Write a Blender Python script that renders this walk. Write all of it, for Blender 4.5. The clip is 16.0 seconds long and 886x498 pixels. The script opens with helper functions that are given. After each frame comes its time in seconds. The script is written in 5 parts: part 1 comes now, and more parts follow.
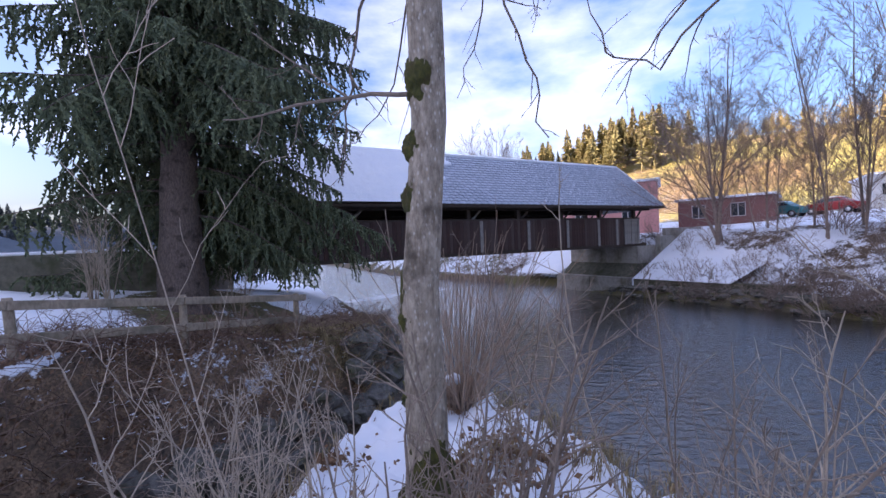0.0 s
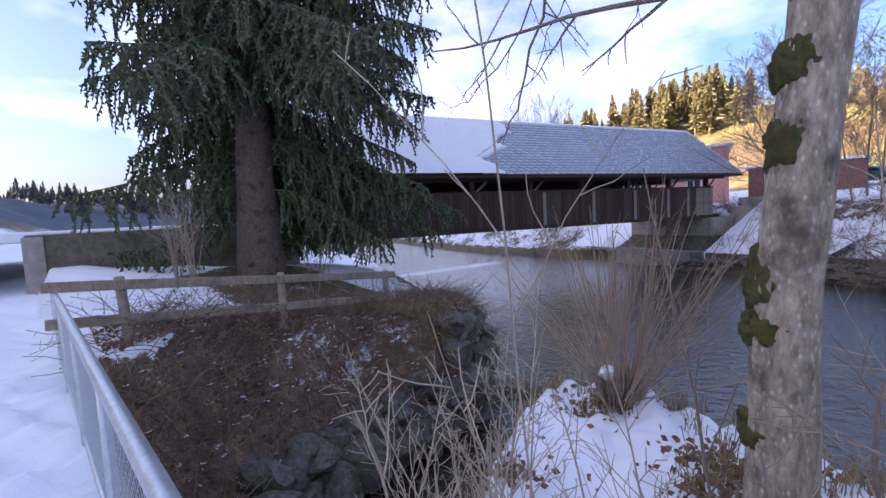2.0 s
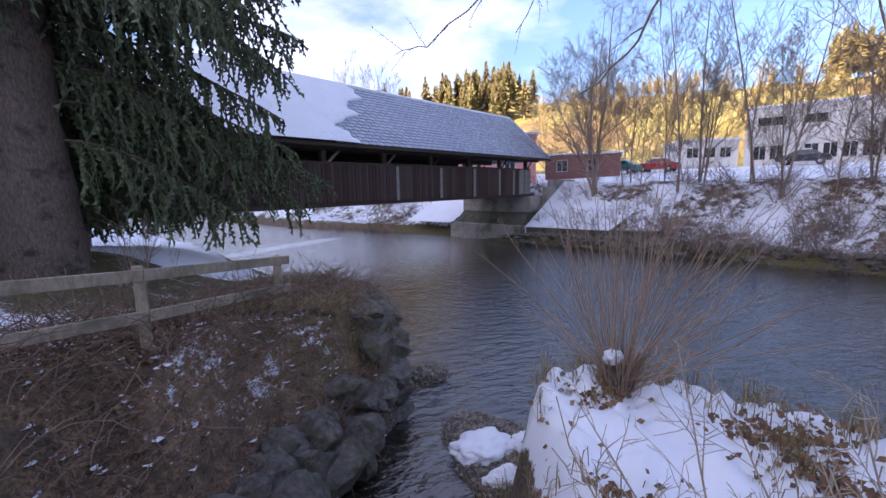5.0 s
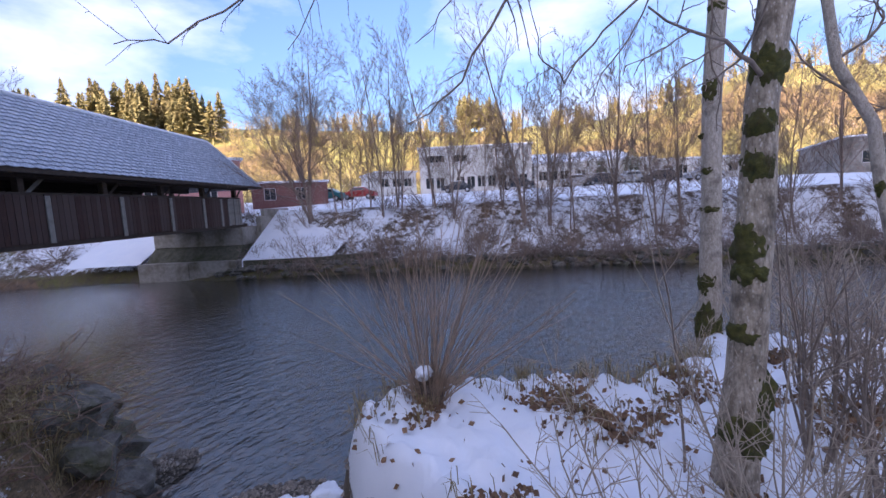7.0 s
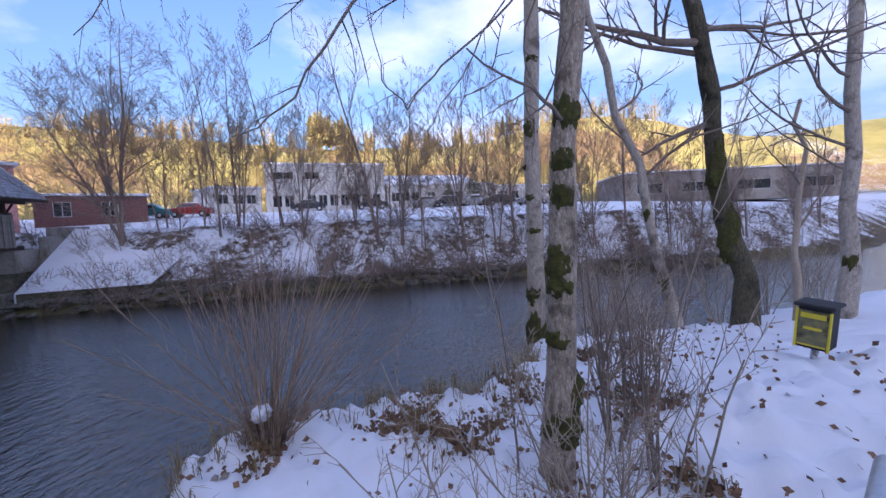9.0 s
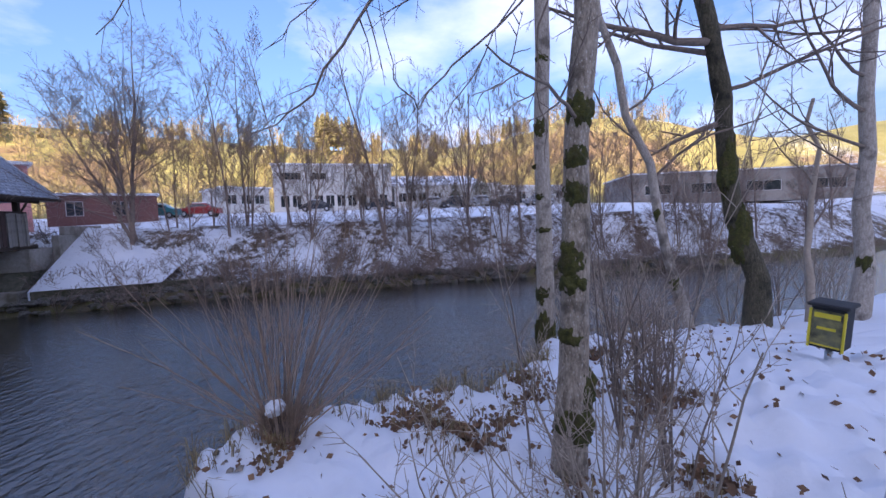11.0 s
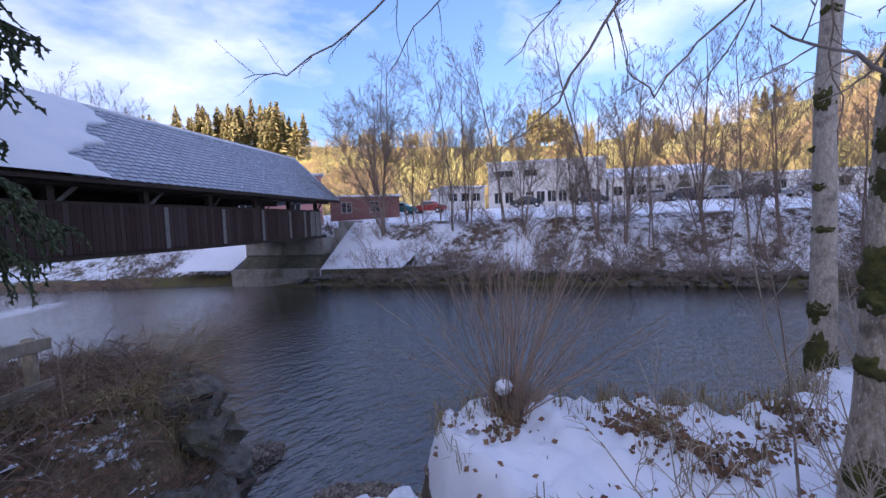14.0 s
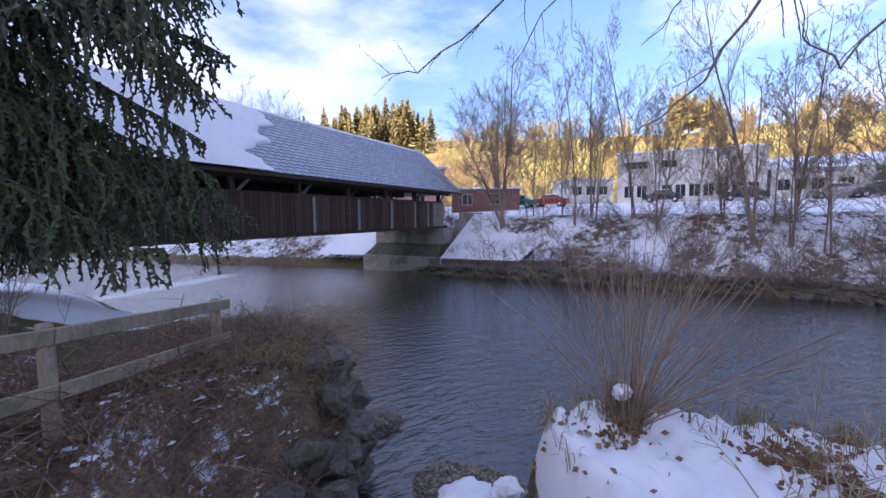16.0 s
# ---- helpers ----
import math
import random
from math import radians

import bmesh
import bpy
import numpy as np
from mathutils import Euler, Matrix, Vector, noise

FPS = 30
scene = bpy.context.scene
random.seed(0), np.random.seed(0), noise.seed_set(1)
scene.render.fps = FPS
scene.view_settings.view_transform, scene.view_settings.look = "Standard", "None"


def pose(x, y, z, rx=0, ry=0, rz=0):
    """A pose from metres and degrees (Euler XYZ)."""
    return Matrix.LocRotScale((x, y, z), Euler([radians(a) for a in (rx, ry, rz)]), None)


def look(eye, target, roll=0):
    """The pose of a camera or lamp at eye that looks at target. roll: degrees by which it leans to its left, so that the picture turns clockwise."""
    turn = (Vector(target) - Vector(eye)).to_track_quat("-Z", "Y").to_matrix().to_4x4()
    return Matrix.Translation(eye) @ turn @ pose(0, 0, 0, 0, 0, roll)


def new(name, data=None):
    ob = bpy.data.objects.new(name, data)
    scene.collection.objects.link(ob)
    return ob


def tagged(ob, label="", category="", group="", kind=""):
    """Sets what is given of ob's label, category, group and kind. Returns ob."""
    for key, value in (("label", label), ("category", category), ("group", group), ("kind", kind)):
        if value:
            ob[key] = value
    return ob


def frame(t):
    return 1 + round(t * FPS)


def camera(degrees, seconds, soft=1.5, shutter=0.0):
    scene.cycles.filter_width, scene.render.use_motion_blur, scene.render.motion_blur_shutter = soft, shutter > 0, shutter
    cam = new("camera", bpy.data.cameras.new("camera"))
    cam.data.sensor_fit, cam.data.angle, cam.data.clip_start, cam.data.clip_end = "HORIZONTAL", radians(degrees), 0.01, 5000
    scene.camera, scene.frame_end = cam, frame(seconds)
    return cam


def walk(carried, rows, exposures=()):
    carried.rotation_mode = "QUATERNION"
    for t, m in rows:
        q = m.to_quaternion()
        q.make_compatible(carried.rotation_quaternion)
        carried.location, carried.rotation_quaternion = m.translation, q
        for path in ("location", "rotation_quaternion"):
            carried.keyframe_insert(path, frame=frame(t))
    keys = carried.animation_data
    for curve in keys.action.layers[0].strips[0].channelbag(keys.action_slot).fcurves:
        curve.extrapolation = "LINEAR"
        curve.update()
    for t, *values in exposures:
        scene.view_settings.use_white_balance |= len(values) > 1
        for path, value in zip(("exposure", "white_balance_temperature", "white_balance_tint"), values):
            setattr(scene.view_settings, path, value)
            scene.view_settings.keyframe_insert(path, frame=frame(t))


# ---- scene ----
cam = camera(94.1, 16.0)
EXPO = [(0.0, 2.15, 6050, 31), (4.0, 2.25, 6250, 31), (6.5, 2.1, 6050, 31), (8.5, 1.84, 5820, 31), (12.5, 1.82, 5750, 31), (14.5, 1.94, 5870, 31), (16.0, 2.1, 6000, 31)]
PATH = [
    (0, (0.543, 0.303, 1.547), (0.430, 2.299, 1.522), -2.4),
    (0.5, (0.291, 0.483, 1.528), (0.145, 2.477, 1.483), -3.6),
    (1, (-0.060, 0.593, 1.541), (-0.276, 2.580, 1.474), -2.0),
    (1.5, (-0.421, 0.660, 1.594), (-0.693, 2.638, 1.491), -2.3),
    (2, (-0.733, 0.874, 1.598), (-1.024, 2.847, 1.452), -2.9),
    (2.5, (-1.060, 1.063, 1.598), (-1.390, 3.023, 1.381), -2.8),
    (3, (-1.419, 1.209, 1.609), (-1.760, 3.162, 1.344), -2.8),
    (3.5, (-1.716, 1.433, 1.601), (-1.982, 3.394, 1.311), -2.5),
    (4, (-2.034, 1.650, 1.595), (-2.088, 3.625, 1.282), -1.5),
    (5.25, (-2.545, 2.090, 1.650), (-1.805, 3.910, 1.360), -0.8),
    (6.5, (-2.956, 2.567, 1.689), (-1.514, 3.934, 1.458), -0.2),
    (7, (-3.030, 2.718, 1.665), (-1.382, 3.831, 1.450), -2.9),
    (7.5, (-3.029, 2.733, 1.667), (-1.228, 3.580, 1.469), -1.7),
    (8, (-2.994, 2.715, 1.672), (-1.108, 3.358, 1.505), -1.5),
    (8.5, (-2.947, 2.683, 1.669), (-1.029, 3.229, 1.518), -2.1),
    (9, (-2.933, 2.655, 1.681), (-0.997, 3.137, 1.528), -2.3),
    (11.5, (-3.018, 2.727, 1.646), (-1.097, 3.264, 1.504), -1.9),
    (12, (-3.076, 2.750, 1.643), (-1.193, 3.408, 1.505), -1.7),
    (12.5, (-3.133, 2.769, 1.631), (-1.335, 3.634, 1.497), -1.8),
    (13, (-3.230, 2.780, 1.668), (-1.578, 3.899, 1.534), -1.8),
    (13.5, (-3.266, 2.793, 1.676), (-1.769, 4.114, 1.549), -2.1),
    (14, (-3.241, 2.797, 1.684), (-1.783, 4.159, 1.551), -2.1),
    (14.5, (-3.223, 2.793, 1.684), (-1.794, 4.185, 1.541), -2.0),
    (15, (-3.246, 2.790, 1.682), (-1.879, 4.243, 1.538), -1.1),
    (15.5, (-3.253, 2.765, 1.679), (-2.045, 4.352, 1.532), -0.8),
    (16, (-3.261, 2.759, 1.659), (-2.245, 4.475, 1.505), -0.6),
]
walk(cam, [(t, look(eye, target, roll)) for t, eye, target, roll in PATH], exposures=EXPO)

# ---------------------------------------------------------------- world and sun
SUN_YAW, SUN_EL = 112.0, 11.0
world = bpy.data.worlds.new("world")
scene.world = world
world.use_nodes = True
wn, wl = world.node_tree.nodes, world.node_tree.links
wn.clear()
w_out = wn.new("ShaderNodeOutputWorld")
w_bg = wn.new("ShaderNodeBackground")
sky = wn.new("ShaderNodeTexSky")
sky.sky_type, sky.sun_disc = "NISHITA", False
sky.sun_elevation, sky.sun_rotation = radians(SUN_EL), radians(-SUN_YAW)
sky.air_density, sky.dust_density, sky.ozone_density = 1.0, 4.0, 3.0
w_co = wn.new("ShaderNodeTexCoord")
w_map = wn.new("ShaderNodeMapping")
w_map.inputs["Scale"].default_value = (1.0, 1.0, 2.6)
w_cl = wn.new("ShaderNodeTexNoise")
w_cl.inputs["Scale"].default_value, w_cl.inputs["Detail"].default_value, w_cl.inputs["Roughness"].default_value = 2.3, 8, 0.55
w_ramp = wn.new("ShaderNodeValToRGB")
w_ramp.color_ramp.elements[0].position, w_ramp.color_ramp.elements[1].position = 0.44, 0.78
w_mix = wn.new("ShaderNodeMix")
w_mix.data_type = "RGBA"
CLOUD = (3.9, 4.15, 4.6, 1)
w_mix.inputs["B"].default_value = CLOUD
wl.new(w_co.outputs["Generated"], w_map.inputs["Vector"])
wl.new(w_map.outputs["Vector"], w_cl.inputs["Vector"])
wl.new(w_cl.outputs["Fac"], w_ramp.inputs["Fac"])
wl.new(w_ramp.outputs["Color"], w_mix.inputs["Factor"])
wl.new(sky.outputs["Color"], w_mix.inputs["A"])
wl.new(w_mix.outputs["Result"], w_bg.inputs["Color"])
w_bg.inputs["Strength"].default_value = 0.1
wl.new(w_bg.outputs["Background"], w_out.inputs["Surface"])

sun = new("sun", bpy.data.lights.new("sun", "SUN"))
sun.data.energy, sun.data.angle, sun.data.color = 3.0, radians(0.5), (1.0, 0.84, 0.62)
_sd = Vector((-math.sin(radians(SUN_YAW)) * math.cos(radians(SUN_EL)), math.cos(radians(SUN_YAW)) * math.cos(radians(SUN_EL)), math.sin(radians(SUN_EL))))
sun.matrix_world = look(_sd * 200, (0, 0, 0))


# ---------------------------------------------------------------- materials
class Nodes:
    """A material's node tree with short calls."""

    def __init__(self, name):
        self.mat = bpy.data.materials.new(name)
        self.mat.use_nodes = True
        self.tree = self.mat.node_tree
        self.bsdf = self.tree.nodes["Principled BSDF"]
        self.co = self.tree.nodes.new("ShaderNodeTexCoord")

    def put(self, node, key, value):
        if isinstance(value, bpy.types.NodeSocket):
            self.tree.links.new(value, node.inputs[key])
        else:
            node.inputs[key].default_value = value

    def noise(self, scale, detail=5, rough=0.6, stretch=(1, 1, 1), space="Object"):
        m = self.tree.nodes.new("ShaderNodeMapping")
        m.inputs["Scale"].default_value = stretch
        self.tree.links.new(self.co.outputs[space], m.inputs["Vector"])
        n = self.tree.nodes.new("ShaderNodeTexNoise")
        n.inputs["Scale"].default_value, n.inputs["Detail"].default_value, n.inputs["Roughness"].default_value = scale, detail, rough
        self.tree.links.new(m.outputs["Vector"], n.inputs["Vector"])
        return n.outputs["Fac"]

    def voronoi(self, scale, stretch=(1, 1, 1)):
        m = self.tree.nodes.new("ShaderNodeMapping")
        m.inputs["Scale"].default_value = stretch
        self.tree.links.new(self.co.outputs["Object"], m.inputs["Vector"])
        n = self.tree.nodes.new("ShaderNodeTexVoronoi")
        n.inputs["Scale"].default_value = scale
        self.tree.links.new(m.outputs["Vector"], n.inputs["Vector"])
        return n.outputs["Distance"]

    def ramp(self, fac, a, b, lo=0.0, hi=1.0):
        r = self.tree.nodes.new("ShaderNodeMapRange")
        r.clamp = True
        self.put(r, "Value", fac)
        r.inputs["From Min"].default_value, r.inputs["From Max"].default_value = a, b
        r.inputs["To Min"].default_value, r.inputs["To Max"].default_value = lo, hi
        return r.outputs["Result"]

    def math(self, op, a, b=0.0):
        m = self.tree.nodes.new("ShaderNodeMath")
        m.operation = op
        self.put(m, 0, a)
        self.put(m, 1, b)
        return m.outputs[0]

    def mix(self, fac, a, b):
        m = self.tree.nodes.new("ShaderNodeMix")
        m.data_type = "RGBA"
        self.put(m, "Factor", fac)
        self.put(m, "A", (*a, 1) if isinstance(a, tuple) else a)
        self.put(m, "B", (*b, 1) if isinstance(b, tuple) else b)
        return m.outputs["Result"]

    def attr(self, name):
        a = self.tree.nodes.new("ShaderNodeAttribute")
        a.attribute_name = name
        return a.outputs["Fac"]

    def bump(self, height, strength, distance):
        b = self.tree.nodes.new("ShaderNodeBump")
        b.inputs["Strength"].default_value, b.inputs["Distance"].default_value = strength, distance
        self.put(b, "Height", height)
        self.tree.links.new(b.outputs["Normal"], self.bsdf.inputs["Normal"])
        self.tree.links.new(b.outputs["Normal"], self.bsdf.inputs["Coat Normal"])

    def island(self):
        return self.tree.nodes.new("ShaderNodeNewGeometry").outputs["Random Per Island"]

    def object_random(self):
        return self.tree.nodes.new("ShaderNodeObjectInfo").outputs["Random"]

    def done(self, color, rough=0.8, metal=0.0):
        self.put(self.bsdf, "Base Color", (*color, 1) if isinstance(color, tuple) else color)
        self.put(self.bsdf, "Roughness", rough)
        self.bsdf.inputs["Metallic"].default_value = metal
        return self.mat


def surf(name, c1, c2, scale=8, rough=0.8, bump=0.3, dist=0.01, metal=0.0, stretch=(1, 1, 1), c3=None, big=0.7, island=0.0):
    """A surface of two tones of grain, with large stains of a third one."""
    n = Nodes(name)
    g = n.noise(scale, 6, 0.65, stretch)
    col = n.mix(n.ramp(g, 0.3, 0.7), c1, c2)
    if c3:
        col = n.mix(n.ramp(n.noise(big, 5, 0.6), 0.48, 0.68), col, c3)
    if island:
        col = n.mix(n.math("MULTIPLY", n.island(), island), col, tuple(v * 0.35 for v in c1))
    n.bump(g, bump, dist)
    return n.done(col, n.ramp(g, 0.2, 0.8, max(rough - 0.1, 0.05), min(rough + 0.1, 1.0)), metal)


SNOW = (0.83, 0.85, 0.89)


def make_snow():
    n = Nodes("snow")
    g = n.math("ADD", n.noise(3.5, 6, 0.6), n.math("MULTIPLY", n.noise(60, 3, 0.6), 0.2))
    n.bump(g, 0.7, 0.07)
    n.bsdf.inputs["Subsurface Weight"].default_value = 0.0
    return n.done(n.mix(n.ramp(n.noise(1.2), 0.4, 0.7), SNOW, (0.78, 0.81, 0.87)), 0.75)


def make_ground():
    n = Nodes("ground")
    fine, mid, large = n.noise(14, 7, 0.7), n.noise(2.2, 6, 0.7), n.noise(0.35, 5, 0.6)
    soil = n.mix(n.ramp(fine, 0.35, 0.65), (0.04, 0.03, 0.022), (0.16, 0.11, 0.07))
    litter = n.mix(n.ramp(n.noise(30, 4, 0.7), 0.4, 0.6), (0.09, 0.055, 0.032), (0.30, 0.19, 0.11))
    earth = n.mix(n.ramp(mid, 0.42, 0.58), soil, litter)
    moss = n.mix(n.ramp(fine, 0.3, 0.7), (0.05, 0.06, 0.015), (0.17, 0.15, 0.05))
    earth = n.mix(n.math("MULTIPLY", n.attr("grass"), n.ramp(mid, 0.3, 0.6)), earth, moss)
    meadow = n.mix(n.ramp(n.noise(0.05, 8, 0.7), 0.35, 0.65), (0.25, 0.225, 0.06), (0.46, 0.40, 0.12))
    meadow = n.mix(n.ramp(n.noise(0.02, 6, 0.6), 0.52, 0.6), meadow, (0.27, 0.18, 0.08))
    earth = n.mix(n.attr("meadow"), earth, meadow)
    # Far forest floor: blue haze and shade mixed straight into the ground colour.
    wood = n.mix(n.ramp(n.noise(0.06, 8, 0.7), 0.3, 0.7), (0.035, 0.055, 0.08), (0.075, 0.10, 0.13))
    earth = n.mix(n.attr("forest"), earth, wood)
    pebble = n.mix(n.ramp(n.voronoi(26), 0.1, 0.6), (0.24, 0.2, 0.15), (0.06, 0.05, 0.04))
    earth = n.mix(n.attr("gravel"), earth, pebble)
    edge = n.math("ADD", n.math("MULTIPLY", mid, 0.45), n.math("ADD", n.math("MULTIPLY", fine, 0.35), n.math("MULTIPLY", large, 0.2)))
    lack = n.math("SUBTRACT", 1.0, n.attr("snow"))
    cover = n.ramp(n.math("SUBTRACT", edge, n.math("ADD", 0.22, n.math("MULTIPLY", lack, 0.56))), -0.02, 0.03)
    white = n.mix(n.ramp(n.noise(1.1), 0.4, 0.7), SNOW, (0.77, 0.8, 0.86))
    n.bump(n.math("ADD", n.math("MULTIPLY", cover, 0.7), n.math("ADD", n.math("MULTIPLY", fine, 0.25), n.math("MULTIPLY", mid, 0.5))), 0.6, 0.05)
    return n.done(n.mix(cover, earth, white), n.ramp(cover, 0, 1, 0.95, 0.72))


def make_water():
    n = Nodes("river_water")
    w = n.math("ADD", n.noise(2.3, 2, 0.5, (1.0, 2.0, 1)), n.math("MULTIPLY", n.noise(8, 3, 0.6, (1, 1.7, 1)), 0.42))
    w = n.math("ADD", w, n.math("MULTIPLY", n.noise(0.45, 2, 0.5), 0.45))
    n.bump(w, 1.0, 0.06)
    n.bsdf.inputs["IOR"].default_value = 1.45
    n.bsdf.inputs["Coat Weight"].default_value, n.bsdf.inputs["Coat Roughness"].default_value = 1.0, 0.02
    n.bsdf.inputs["Specular IOR Level"].default_value = 1.0
    foam = n.ramp(n.math("SUBTRACT", n.noise(5, 6, 0.7, (1, 3, 1)), n.math("SUBTRACT", 0.72, n.math("MULTIPLY", n.attr("foam"), 0.45))), 0.0, 0.12)
    return n.done(n.mix(foam, (0.016, 0.013, 0.009), (0.6, 0.63, 0.66)), n.ramp(foam, 0, 1, 0.05, 0.5))


def make_bark(name, dark, light, spot):
    n = Nodes(name)
    v = n.voronoi(42, (1, 1, 0.5))
    g = n.noise(30, 6, 0.7, (1, 1, 0.35))
    col = n.mix(n.ramp(g, 0.35, 0.65), dark, light)
    col = n.mix(n.ramp(v, 0.12, 0.3, 0.6, 0.0), col, spot)
    col = n.mix(n.ramp(n.noise(3.0, 5, 0.6), 0.54, 0.66), col, tuple(v * 0.55 for v in dark))
    n.bump(n.math("ADD", g, v), 0.9, 0.012)
    return n.done(col, 0.9)


def make_roof_tile():
    n = Nodes("slate_tile")
    g = n.noise(7, 5, 0.6)
    col = n.mix(n.object_random(), (0.30, 0.34, 0.41), (0.45, 0.49, 0.57))
    col = n.mix(n.math("MULTIPLY", n.island(), 0.5), col, (0.22, 0.25, 0.31))
    col = n.mix(n.ramp(g, 0.5, 0.68), col, (0.66, 0.70, 0.77))
    n.bump(g, 0.3, 0.01)
    return n.done(col, 0.6)


def make_boards():
    n = Nodes("dark_boards")
    g = n.noise(6, 6, 0.7, (5, 5, 0.5))
    col = n.mix(n.ramp(g, 0.3, 0.7), (0.030, 0.015, 0.012), (0.080, 0.036, 0.027))
    col = n.mix(n.math("MULTIPLY", n.object_random(), 0.55), col, (0.11, 0.085, 0.075))
    col = n.mix(n.ramp(n.noise(1.3, 5, 0.6, (2, 2, 0.35)), 0.6, 0.75), col, (0.25, 0.22, 0.2))
    n.bump(g, 0.5, 0.01)
    return n.done(col, 0.85)


def make_needles():
    n = Nodes("spruce_needles")
    col = n.mix(n.island(), (0.055, 0.075, 0.04), (0.15, 0.18, 0.09))
    col = n.mix(n.ramp(n.noise(1.2), 0.5, 0.75), col, (0.13, 0.14, 0.065))
    return n.done(col, 0.75)


M_SNOW, M_GROUND, M_WATER = make_snow(), make_ground(), make_water()
M_BARK = make_bark("spotted_grey_bark", (0.18, 0.14, 0.10), (0.48, 0.40, 0.31), (0.68, 0.62, 0.54))
M_BIRCH = make_bark("smooth_pale_bark", (0.33, 0.275, 0.22), (0.56, 0.49, 0.41), (0.22, 0.18, 0.14))
M_DARKBARK = make_bark("dark_mossy_bark", (0.045, 0.04, 0.022), (0.14, 0.115, 0.07), (0.09, 0.1, 0.03))
M_SPRUCEBARK = make_bark("spruce_bark", (0.075, 0.055, 0.045), (0.19, 0.14, 0.115), (0.22, 0.18, 0.16))
M_MOSS = surf("moss", (0.025, 0.03, 0.006), (0.11, 0.105, 0.02), 26, 0.95, 1.0, 0.02, c3=(0.06, 0.045, 0.015), big=9)
M_TWIG = surf("grey_brown_twigs", (0.20, 0.145, 0.11), (0.40, 0.315, 0.245), 20, 0.85, 0.2, island=0.6)
M_SHOOT = surf("reddish_shoots", (0.31, 0.205, 0.14), (0.54, 0.40, 0.29), 18, 0.8, 0.2, island=0.5)
M_PALETWIG = surf("pale_twigs", (0.37, 0.29, 0.215), (0.60, 0.49, 0.38), 20, 0.8, 0.2, island=0.5)
M_FARTWIG = surf("far_bare_twigs", (0.21, 0.155, 0.125), (0.42, 0.325, 0.27), 6, 0.9, 0.1, island=0.4)
M_NEEDLE = make_needles()
M_TILE, M_BOARD = make_roof_tile(), make_boards()
M_TIMBER = surf("old_dark_timber", (0.03, 0.02, 0.015), (0.09, 0.065, 0.05), 9, 0.85, 0.4, 0.01, stretch=(1, 1, 4))
M_GREYTIMBER = surf("weathered_grey_timber", (0.18, 0.165, 0.15), (0.34, 0.31, 0.28), 10, 0.85, 0.4, 0.01, stretch=(3, 3, 0.6), c3=(0.1, 0.085, 0.07))
M_FENCE = surf("weathered_fence_wood", (0.20, 0.155, 0.11), (0.40, 0.325, 0.24), 12, 0.85, 0.5, 0.008, stretch=(2, 2, 0.7), c3=(0.14, 0.125, 0.085), big=2.5)
M_CONC = surf("stained_concrete", (0.26, 0.235, 0.205), (0.40, 0.365, 0.325), 5, 0.9, 0.3, 0.01, c3=(0.14, 0.12, 0.085), big=0.9)
M_MOSSCONC = surf("mossy_concrete", (0.07, 0.07, 0.045), (0.17, 0.15, 0.11), 5, 0.95, 0.5, 0.02, c3=(0.05, 0.055, 0.02), big=1.2)
M_ROCK = surf("bank_rock", (0.055, 0.05, 0.044), (0.22, 0.205, 0.18), 9, 0.9, 1.0, 0.05, c3=(0.07, 0.07, 0.03), big=3.0)
M_STEEL = surf("galvanised_steel", (0.42, 0.45, 0.49), (0.60, 0.63, 0.67), 25, 0.45, 0.1, 0.002, metal=0.75)
M_WIRE = surf("galvanised_wire", (0.36, 0.39, 0.43), (0.52, 0.55, 0.6), 30, 0.5, 0.0, metal=0.5)
M_LEAF = surf("dead_leaves", (0.14, 0.075, 0.045), (0.36, 0.21, 0.11), 14, 0.9, 0.2, island=0.7)
M_GRASS = surf("dry_grass", (0.20, 0.14, 0.06), (0.46, 0.36, 0.18), 9, 0.9, 0.1, island=0.6)
M_BRAMBLE = surf("dry_bramble", (0.15, 0.09, 0.065), (0.34, 0.23, 0.165), 9, 0.9, 0.1, island=0.6)
M_WALLPAINT = surf("white_render", (0.54, 0.53, 0.51), (0.66, 0.65, 0.63), 4, 0.85, 0.1, c3=(0.5, 0.49, 0.46), big=0.25)
M_RED = surf("red_painted_wall", (0.27, 0.095, 0.085), (0.36, 0.14, 0.125), 5, 0.8, 0.2)
M_PINK = surf("pink_render", (0.55, 0.26, 0.25), (0.63, 0.33, 0.31), 5, 0.8, 0.1)
M_BRICK = surf("brown_red_cladding", (0.14, 0.065, 0.055), (0.22, 0.105, 0.09), 6, 0.85, 0.2)
M_DARK = surf("dark_rubber", (0.012, 0.012, 0.013), (0.03, 0.03, 0.032), 12, 0.7, 0.2)
M_YELLOW = surf("yellow_paint", (0.65, 0.52, 0.02), (0.78, 0.64, 0.05), 9, 0.5, 0.1)
M_WINDOW = surf("window_glass_dark", (0.02, 0.024, 0.028), (0.05, 0.055, 0.06), 1.5, 0.08, 0.0)
M_CHROME = surf("light_metal", (0.5, 0.5, 0.5), (0.65, 0.65, 0.65), 9, 0.35, 0.0, metal=0.8)
M_POSTER = surf("board_print", (0.10, 0.10, 0.07), (0.30, 0.27, 0.10), 7, 0.35, 0.0, c3=(0.02, 0.02, 0.02), big=6)


